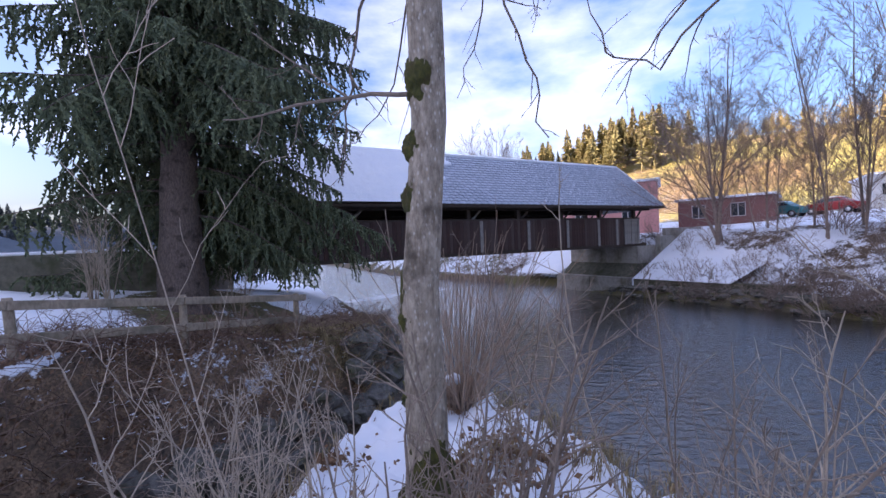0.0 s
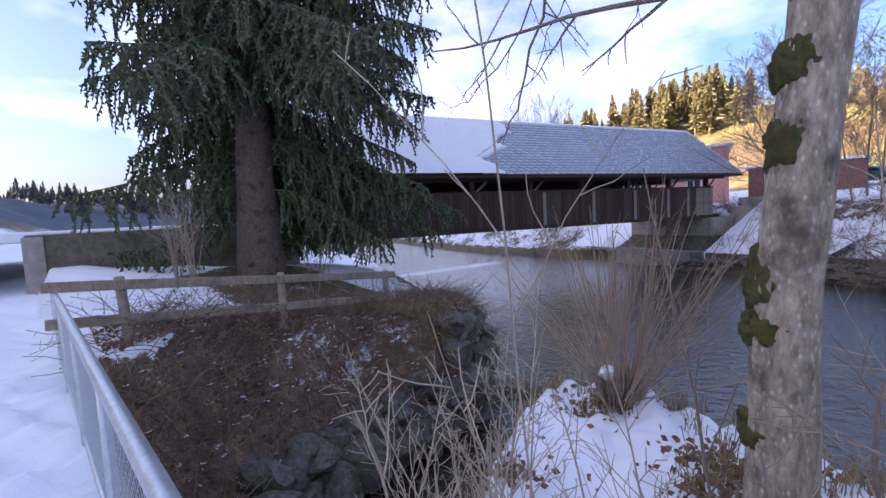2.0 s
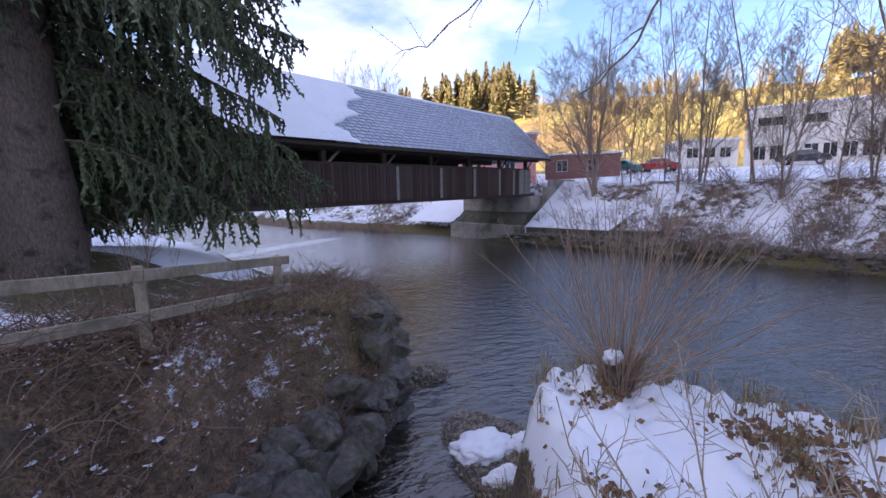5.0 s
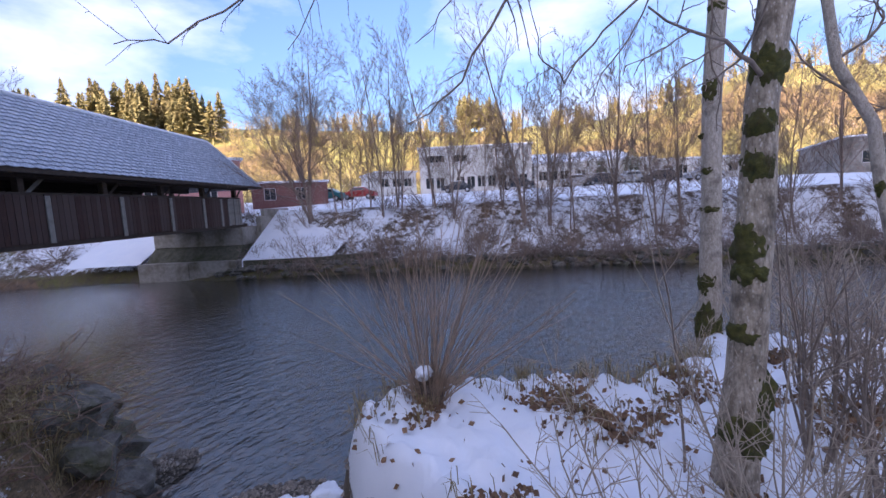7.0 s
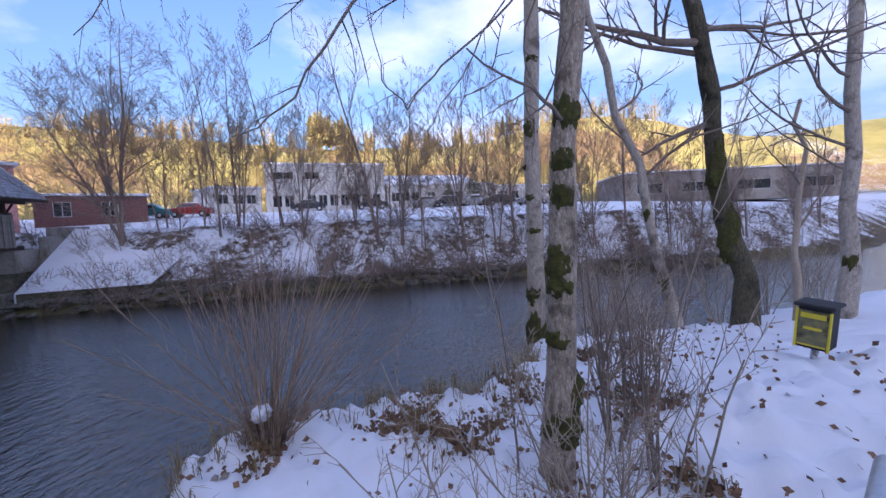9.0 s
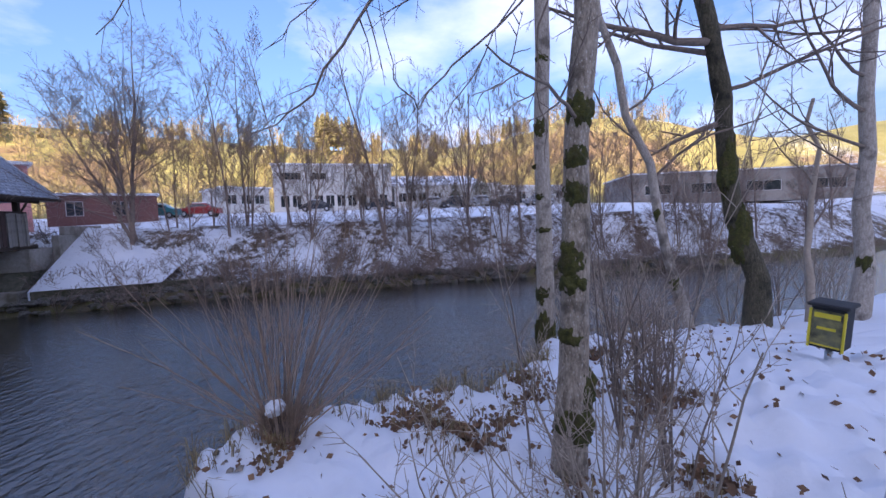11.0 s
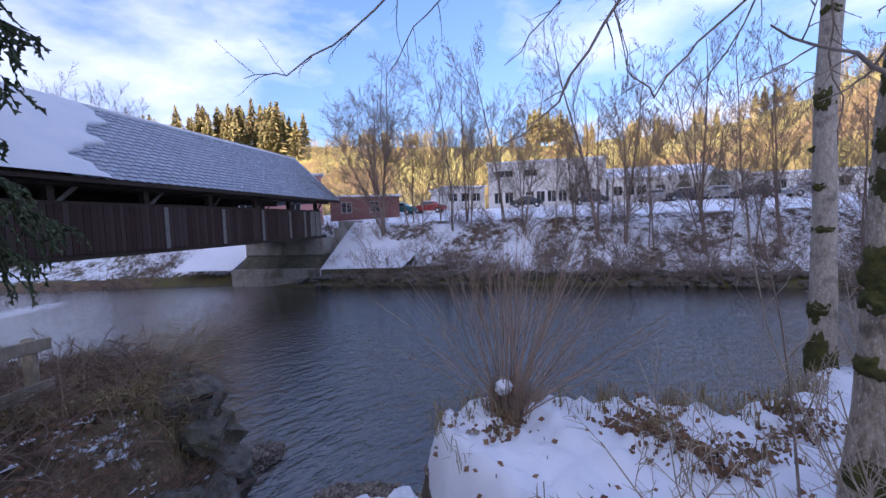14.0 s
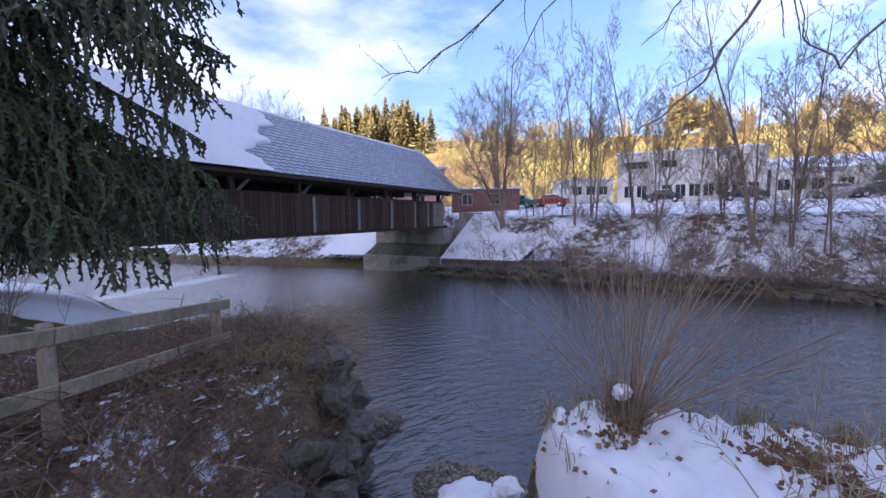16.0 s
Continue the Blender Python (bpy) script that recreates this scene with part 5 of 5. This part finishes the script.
def pitched_roof(root, a, b, z0, z1, back, run):
    """A snowy slope that rises behind a low front, with a rear wall under its ridge."""
    a, b = Vector((*a, 0)), Vector((*b, 0))
    d = (b - a).normalized()
    n = Vector((d.y, -d.x, 0))
    n = n if n.x > 0 else -n
    m = Mesh()
    lo, hi = [], []
    for p in (a, b):
        lo.append(p + n * back + Vector((0, 0, z0)))
        hi.append(p + n * (back + run) + Vector((0, 0, z1)))
    drop = Vector((0, 0, -0.3))
    m.quad(lo[0], lo[1], hi[1], hi[0])
    m.quad(lo[0] + drop, hi[0] + drop, hi[1] + drop, lo[1] + drop)
    m.quad(lo[0], lo[0] + drop, lo[1] + drop, lo[1])
    part("pitched_roof", m, M_SNOW, root, "sloping roof under snow", False)
    w = Mesh()
    for i in range(7):
        p = a.lerp(b, (i + 0.5) / 7)
        q = p + n * (back + run * 0.45) + Vector((0, 0, z0 + (z1 - z0) * 0.45 + 0.06))
        e = n * (run * 0.16) + Vector((0, 0, (z1 - z0) * 0.16))
        f = d * 0.8
        w.quad(q - f - e, q + f - e, q + f + e, q - f + e)
    part("roof_light", w, M_CHROME, root, "row of flat roof lights", False)
    g = Mesh()
    g.quad(hi[0], hi[1], hi[1] + Vector((0, 0, -5)), hi[0] + Vector((0, 0, -5)))
    part("rear_wall", g, M_WALLPAINT, root, smooth=False)


pitched_roof(hall, (54.2, 24.9), (62.5, 10.5), 7.0, 9.5, 4.6, 9.0)
side = thing("low_annex", (0, 0, 0), "low pale annex with a band of windows", "building")
facade(side, (39.5, 42.0), (44.6, 38.9), 2.6, 6.4, 8, M_WALLPAINT, [(4.4, 5.6, [(0.6, 1.9), (2.4, 3.7), (4.1, 5.3)])])
far_hall = thing("far_hall", (0, 0, 0), "long grey industrial hall behind the brush", "building")
facade(far_hall, (70, -10), (74, -44), 2.6, 7.5, 18, M_GREYTIMBER, [(4.2, 5.8, [(2, 6), (9, 13), (17, 22), (26, 31)])])
red = thing("red_house", (0, 0, 0), "low dark red house with a snowy roof by the bridge", "house")
facade(red, (22.3, 43.8), (28.4, 39.0), 1.8, 4.8, 7, M_BRICK, [(3.0, 4.3, [(1.2, 2.4), (4.4, 5.6)])])
pink = thing("pink_house", (0, 0, 0), "pink house seen through the bridge opening", "house")
facade(pink, (9.5, 40.0), (17.0, 36.5), 1.5, 6.2, 6, M_PINK, [(2.8, 4.2, [(1.4, 2.4), (5.4, 6.4)])])

def car(x, y, yaw, paint, label):
    """A parked car in profile, with body, glass, wheels and lamps."""
    root = thing("car", pose(x, y, ground_z(x, y), 0, 0, yaw), label, "car", "cars parked by the factory")
    prof = [(-2.1, 0.35), (-2.15, 0.75), (-1.75, 0.95), (-1.2, 1.0), (-0.65, 1.43), (0.7, 1.47), (1.45, 1.02), (2.0, 0.95), (2.12, 0.6), (2.08, 0.35)]
    m = Mesh()
    for k, (yy, s) in enumerate(((-0.85, 0.96), (-0.72, 1.0), (0.72, 1.0), (0.85, 0.96))):
        for px, pz in prof:
            m.v.append(Vector((px * s, yy * (0.82 if pz > 1.1 else 1), 0.35 + (pz - 0.35) * s)))
    c = len(prof)
    for k in range(3):
        for i in range(c):
            j = (i + 1) % c
            m.f.append((k * c + i, k * c + j, (k + 1) * c + j, (k + 1) * c + i))
    m.f += [tuple(range(c)), tuple(reversed(range(3 * c, 4 * c)))]
    part("body", m, paint, root, smooth=False)
    for sy in (-1, 1):
        g = Mesh()
        g.v = [Vector(p) for p in ((-1.02, sy * 0.83, 1.03), (1.2, sy * 0.83, 1.03), (0.6, sy * 0.725, 1.39), (-0.58, sy * 0.725, 1.37))]
        g.v += [p + Vector((0, -sy * 0.02, 0)) for p in g.v]
        g.f = [(0, 1, 2, 3), (7, 6, 5, 4), (0, 4, 5, 1), (1, 5, 6, 2), (2, 6, 7, 3), (3, 7, 4, 0)]
        part("side_window", g, M_WINDOW, root, smooth=False)
        for px in (-1.32, 1.3):
            w = Mesh()
            w.tube([(px, sy * 0.66, 0.33), (px, sy * 0.88, 0.33)], [0.33, 0.33], 18)
            tyre = part("wheel", w, M_DARK, root)
            h = Mesh()
            h.tube([(px, sy * 0.86, 0.33), (px, sy * 0.895, 0.33)], [0.19, 0.17], 14)
            part("rim", h, M_CHROME, tyre)
    s = Mesh()
    s.box((-0.6, -0.6, 1.455), (0.65, 0.6, 1.56), bevel=0.04)
    part("snow_on_roof", s, M_SNOW, root)


M_CARRED = surf("red_car_paint", (0.28, 0.03, 0.03), (0.34, 0.05, 0.045), 3, 0.25, 0.0)
M_CARDARK = surf("dark_car_paint", (0.03, 0.035, 0.045), (0.06, 0.065, 0.075), 3, 0.25, 0.0)
M_CARTEAL = surf("teal_car_paint", (0.03, 0.16, 0.17), (0.05, 0.22, 0.22), 3, 0.3, 0.0)
M_CARSILVER = surf("silver_car_paint", (0.35, 0.36, 0.38), (0.45, 0.46, 0.48), 3, 0.3, 0.0, metal=0.4)
for x, y, p, l in ((33.7, 39.4, M_CARRED, "red car parked at the snowy roadside"), (31.0, 42.0, M_CARTEAL, "teal car parked at the snowy roadside"), (44.1, 31.7, M_CARDARK, "dark car parked before the white building"),
                   (47.5, 24.6, M_CARDARK, "dark car parked before the white building"), (50.5, 18.0, M_CARSILVER, "silver car parked before the white building"), (51.7, 15.2, M_CARDARK, "dark car parked before the white building"),
                   (53.2, 8.6, M_CARDARK, "dark car parked at the snowy roadside"), (53.9, 4.2, M_CARSILVER, "silver car parked at the snowy roadside"), (53.0, 12.0, M_CARSILVER, "silver car parked before the white building")):
    car(x, y, -57 + random.Random(x).uniform(-6, 6), p, l)


def evergreen(x, y, tall, r, seed):
    rng = random.Random(seed)
    root = thing("clipped_bush", (x, y, ground_z(x, y)), "dense dark rounded evergreen bush beside the building", "bush")
    t, m = Mesh(), Mesh()
    t.tube([(0, 0, -0.2), (0, 0, tall * 0.6)], [0.12, 0.05], 5)
    for i in range(1500):
        a, u = rng.uniform(0, 6.283), rng.random()
        rr = r * math.sin(min(u * 1.15 + 0.12, 1) * math.pi) ** 0.5 * rng.uniform(0.75, 1.08) if u < 0.87 else r * 0.4
        p = Vector((math.cos(a) * rr, math.sin(a) * rr, 0.2 + u * tall))
        q = Vector((rng.gauss(0, 1), rng.gauss(0, 1), rng.gauss(0, 1))).normalized() * 0.16
        m.tri(p, p + q, p + q.orthogonal() * 0.8)
    part("stem", t, M_SPRUCEBARK, root)
    part("leaves", m, M_NEEDLE, root, smooth=False)


evergreen(60.0, 13.0, 5.6, 1.0, 1)
evergreen(57.0, 16.4, 2.9, 0.8, 2)

# ---------------------------------------------------------------- waste bin
def build_bin():
    x, y = 2.43, -0.24
    z = ground_z(x, y)
    root = thing("waste_bin", pose(x, y, z, 2, 4, 225), "black waste bin with a yellow front panel on a short post", "bin")
    m = Mesh()
    m.tube([(0, 0, -0.3), (0, 0, 0.2)], [0.035, 0.035], 10)
    part("post", m, M_STEEL, root)
    m = Mesh()
    m.box((-0.145, -0.13, 0.17), (0.145, 0.13, 0.64), bevel=0.012)
    part("body", m, M_DARK, root, smooth=False)
    for sx in (-1, 1):
        m = Mesh()
        m.box((sx * 0.145 - 0.012, -0.152, 0.17), (sx * 0.145 + 0.012, -0.13, 0.61), bevel=0.004)
        part("front_edge", m, M_YELLOW, root, "yellow edge strip", smooth=False)
    m = Mesh()
    m.box((-0.132, -0.146, 0.2), (0.132, -0.131, 0.6), bevel=0.004)
    panel = part("front_panel", m, M_POSTER, root, "printed panel", smooth=False)
    for za, zb, w in ((0.52, 0.575, 0.11), (0.39, 0.42, 0.08), (0.205, 0.222, 0.125)):
        b = Mesh()
        b.box((-w, -0.15, za), (w, -0.1465, zb))
        part("printed_bar", b, M_YELLOW, panel, smooth=False)
    m = Mesh()
    m.box((-0.18, -0.17, 0.64), (0.18, 0.15, 0.68), bevel=0.012)
    part("lid", m, M_DARK, root, smooth=False)


build_bin()


# ---------------------------------------------------------------- rocks and ground cover
def rock(x, y, z, sx, sy, sz, seed, snowy=False):
    bm = bmesh.new()
    bmesh.ops.create_icosphere(bm, subdivisions=3, radius=1)
    off = Vector((seed * 3.7, seed * 1.3, 0))
    rr = random.Random(seed)
    cuts = [Vector((rr.gauss(0, 1), rr.gauss(0, 1), rr.gauss(0, 1))).normalized() for _ in range(9)]
    for v in bm.verts:
        c = v.co.copy()
        k = 1 + 0.32 * noise.noise(c * 1.3 + off) + 0.12 * noise.noise(c * 4 + off)
        for f in cuts:
            over = c.dot(f) - 0.62
            if over > 0:
                c = c - f * over * 0.85
        c = c * k
        v.co = Vector((c.x * sx, c.y * sy, c.z * sz))
    m = Mesh()
    m.add_bm(bm)
    root = thing("rock", pose(x, y, z, 0, 0, seed * 47 % 360), "dark weathered boulder in the creek bank", "rock", "boulders along the creek")
    part("stone", m, M_ROCK, root, smooth=False)
    if snowy:
        s = moss_pad((0, 0, sz * 0.62), (0, 1, 0), sx * 0.7, sz * 0.16, sy * 0.65, seed)
        part("snow_cap", s, M_SNOW, root)


_q = random.Random(21)
for i in range(58):
    u = _q.random()
    k = _q.choice([21, 22, 23, 24, 24, 25])
    (ax, ay), (bx, by) = NEAR[k], NEAR[k + 1]
    x, y = ax + (bx - ax) * u, ay + (by - ay) * u
    n_ = Vector((-(by - ay), bx - ax)).normalized()
    n_ = n_ if n_.x < 0 else -n_
    d_ = _q.uniform(-0.1, 0.62)
    x, y = x + n_.x * d_, y + n_.y * d_
    s_ = _q.uniform(0.12, 0.34)
    rock(x, y, ground_z(x, y) - s_ * 0.12, s_ * 1.4, s_, s_ * 0.95, i + 1, _q.random() < 0.0)
for i, (x, y, s_) in enumerate(((-0.78, 5.5, 0.17), (-0.42, 6.02, 0.19), (-0.98, 4.85, 0.17), (-0.1, 6.15, 0.17), (-1.2, 4.2, 0.16), (-0.92, 5.15, 0.15))):
    rock(x, y, ground_z(x, y), s_, s_ * 0.9, s_ * 1.1, 80 + i, False)


for i, (x, y, s_) in enumerate(((-3.75, 5.35, 0.45), (-3.2, 5.95, 0.42), (-2.85, 6.55, 0.45), (-2.45, 7.15, 0.4), (-2.1, 7.7, 0.42), (-1.65, 8.3, 0.36), (-3.5, 6.0, 0.36), (-2.75, 7.0, 0.34), (-1.85, 8.15, 0.36), (-1.32, 9.1, 0.36),
                               (-1.3, 9.8, 0.34), (-3.95, 4.75, 0.42), (-1.42, 8.75, 0.33))):
    rock(x, y, ground_z(x, y) - s_ * 0.1, s_ * 1.25, s_, s_ * 1.0, 120 + i, False)


def scatter(name, n, place, build, material, label):
    m = Mesh()
    rng = random.Random(len(name) * 13)
    made = 0
    tries = 0
    pts = []
    while len(pts) < n and tries < n * 12:
        tries += 1
        p = place(rng)
        if p:
            pts.append(p)
    hs = height(np.array([p[0] for p in pts]), np.array([p[1] for p in pts]))[0]
    for (x, y), h in zip(pts, hs):
        if h > W - 0.02:
            build(rng, m, Vector((x, y, float(h))))
    ob = part(name, m, material, None, smooth=False)
    return tagged(ob, label, "ground cover", kind="stuff")


def leaf(rng, m, p):
    s = rng.uniform(0.02, 0.045)
    a = Vector((rng.gauss(0, 1), rng.gauss(0, 1), rng.gauss(0, 0.7))).normalized()
    b = a.orthogonal()
    p = p + Vector((0, 0, rng.uniform(0.005, 0.08)))
    m.quad(p - a * s, p + b * s * 0.55, p + a * s, p - b * s * 0.45)


def tuft(rng, m, p, tall=0.22, n=9, lean=0.6):
    for _ in range(n):
        a = rng.uniform(0, 6.283)
        l = rng.uniform(0.15, lean)
        h = tall * rng.uniform(0.5, 1.2)
        o = p + Vector((rng.gauss(0, 0.03), rng.gauss(0, 0.03), -0.02))
        mid = o + Vector((math.cos(a) * l * h * 0.5, math.sin(a) * l * h * 0.5, h * 0.75))
        tip = o + Vector((math.cos(a) * l * h * 1.4, math.sin(a) * l * h * 1.4, h * (0.95 - l * 0.5)))
        w = Vector((-math.sin(a), math.cos(a), 0)) * 0.004
        b = len(m.v)
        m.v += [o - w, o + w, mid + w, mid - w, tip]
        m.f += [(b, b + 1, b + 2, b + 3), (b + 3, b + 2, b + 4)]


def bramble(rng, m, p):
    a = rng.uniform(0, 6.283)
    ln = rng.uniform(0.4, 1.1)
    d = Vector((math.cos(a) * 0.8, math.sin(a) * 0.8, rng.uniform(0.5, 1.4)))
    pts, rad = wander(rng, p - Vector((0, 0, 0.03)), d, ln, 6, 0.14, -0.15, 0.0075, 0.004)
    m.tube(pts, rad, 3, False)
    for _ in range(3):
        q, _d, _k = at_line(pts, rng.uniform(0.3, 0.95))
        e = q + Vector((rng.gauss(0, 0.1), rng.gauss(0, 0.1), rng.gauss(0.02, 0.08)))
        m.tube([q, e], [0.003, 0.002], 3, False)


def on_point(rng):
    x, y = rng.uniform(-1.3, 5.5), rng.uniform(-1.0, 6.2)
    return (x, y) if x + y * 0.9 < 6.5 else None


def clumps(seed, n, x0, x1, y0, y1):
    rr = random.Random(seed)
    return [(rr.uniform(x0, x1), rr.uniform(y0, y1)) for _ in range(n)]


CL = clumps(4, 26, -1.0, 4.2, 1.2, 5.5) + [(0.9, 3.9), (0.9, 4.2), (1.3, 4.1), (1.0, 3.2), (0.5, 3.4)]


def in_clump(rng):
    c = rng.choice(CL)
    return c[0] + rng.gauss(0, 0.13), c[1] + rng.gauss(0, 0.13)


def on_slope(rng):
    x, y = rng.uniform(-6.4, -0.9), rng.uniform(4.4, 13)
    if x < -6.0 + (y - 5.2) * 0.62 - 1.6 or (x + 6.3) * 0.592 + (y - 5.27) * 0.806 < 0.3:
        return None
    return (x, y) if x < np.interp(y, [3.0, 5.2, 7.0, 8.5, 9.0], [-3.0, -2.9, -1.9, -1.2, -1.0]) else None


def on_tip(rng):
    x, y = rng.uniform(-4.2, -1.3), rng.uniform(8.2, 14.0)
    return (x, y)


def edge_point(rng):
    k = rng.randrange(7, 16)
    (ax, ay), (bx, by) = NEAR[k], NEAR[k + 1]
    u = rng.random()
    return ax + (bx - ax) * u + rng.gauss(-0.35, 0.25), ay + (by - ay) * u + rng.gauss(-0.35, 0.25)


scatter("dead_leaves", 700, on_point, leaf, M_LEAF, "brown dead leaves scattered over the snow")
scatter("leaf_clumps", 3600, in_clump, leaf, M_LEAF, "clumps of brown dead leaves in the snow")
scatter("snow_stalks", 240, in_clump, lambda r, m, p: tuft(r, m, p, 0.2, 5, 0.5), M_GRASS, "dry grass stalks poking through the snow")
scatter("slope_leaves", 7000, on_slope, leaf, M_LEAF, "brown leaf litter on the creek bank")
scatter("slope_brambles", 2600, on_slope, bramble, M_BRAMBLE, "tangled dry brambles on the creek bank")
scatter("bank_grass", 1500, on_tip, lambda r, m, p: tuft(r, m, p, 0.3, 10, 1.1), M_GRASS, "dry yellowish grass on the bank above the water")
scatter("edge_grass", 260, edge_point, lambda r, m, p: tuft(r, m, p, 0.28, 7, 0.8), M_GRASS, "dry grass hanging at the edge of the snow")


def snow_lumps(rng, m, p):
    s = rng.uniform(0.02, 0.065)
    b = len(m.v)
    n = 6
    for ring, (r, z) in enumerate(((1.0, 0.0), (0.7, 0.45))):
        for k in range(n):
            a = 6.283 * k / n + ring * 0.4
            j = rng.uniform(0.6, 1.3)
            m.v.append(p + Vector((math.cos(a) * s * r * j, math.sin(a) * s * r * j, s * z * 0.5 - 0.005 + 0.02 * (1 - ring))))
    for k in range(n):
        k2 = (k + 1) % n
        m.f.append((b + k, b + k2, b + n + k2, b + n + k))
    m.f.append(tuple(b + n + k for k in range(n)))


scatter("snow_scraps", 750, on_slope, snow_lumps, M_SNOW, "scraps of snow left on the brown bank")


def pebble(rng, m, p):
    s = rng.uniform(0.015, 0.05)
    b = len(m.v)
    for a, c, z in ((1, 0, 0), (0.2, 0.9, 0), (-0.9, 0.3, 0), (-0.3, -0.9, 0), (0, 0, 0.7)):
        m.v.append(p + Vector((a * s * rng.uniform(0.7, 1.3), c * s * rng.uniform(0.7, 1.3), z * s)))
    m.f += [(b, b + 1, b + 4), (b + 1, b + 2, b + 4), (b + 2, b + 3, b + 4), (b + 3, b, b + 4)]


M_PEBBLE = surf("pebbles", (0.17, 0.14, 0.115), (0.44, 0.38, 0.31), 9, 0.8, 0.1, island=0.8)


def on_bar(rng):
    if rng.random() < 0.65:
        return -0.12 + rng.gauss(0, 0.5), 7.35 + rng.gauss(0, 0.7)
    return -0.42 + rng.gauss(0, 0.42), 9.9 + rng.gauss(0, 0.26)


scatter("gravel_bar", 3200, on_bar, pebble, M_PEBBLE, "small pebbles of a gravel bar in the creek mouth")

def snow_patch(x, y, wide, deep, seed):
    z = max(ground_z(x, y), W)
    root = thing("snow_patch", (x, y, z), "patch of snow lying on the gravel bar", "snow", "snow patches on the gravel")
    part("snow", moss_pad((0, 0, 0.02), (0, 1, 0), wide, 0.13, deep, seed), M_SNOW, root)


for x, y, wide, deep in ((-0.33, 7.15, 0.45, 0.36), (0.25, 7.0, 0.2, 0.22), (-0.3, 6.45, 0.28, 0.16), (-0.75, 6.1, 0.16, 0.16)):
    snow_patch(x, y, wide, deep, x * 9 + y)

def far_edge(rng):
    k = rng.randrange(5, len(FAR) - 3)
    (ax, ay), (bx, by) = FAR[k], FAR[k + 1]
    u = rng.random()
    return ax + (bx - ax) * u + rng.uniform(-0.1, 1.0), ay + (by - ay) * u + rng.uniform(-0.1, 0.7)


def bank_stone(rng, m, p):
    s = rng.uniform(0.12, 0.42)
    b = len(m.v)
    ring = 6
    for r, z in ((0.8, -0.3), (1.0, 0.15), (0.6, 0.5)):
        for k in range(ring):
            a = 6.283 * k / ring
            j = rng.uniform(0.7, 1.25)
            m.v.append(p + Vector((math.cos(a) * s * r * j, math.sin(a) * s * r * j, z * s * rng.uniform(0.7, 1.2))))
    for t in range(2):
        for k in range(ring):
            k2 = (k + 1) % ring
            m.f.append((b + t * ring + k, b + t * ring + k2, b + (t + 1) * ring + k2, b + (t + 1) * ring + k))
    m.f.append(tuple(b + 2 * ring + k for k in range(ring)))


scatter("bank_stones", 420, far_edge, bank_stone, M_ROCK, "dark stones along the foot of the far bank")

# ---------------------------------------------------------------- pieces last
roof_tiles(bridge, snow_edge)
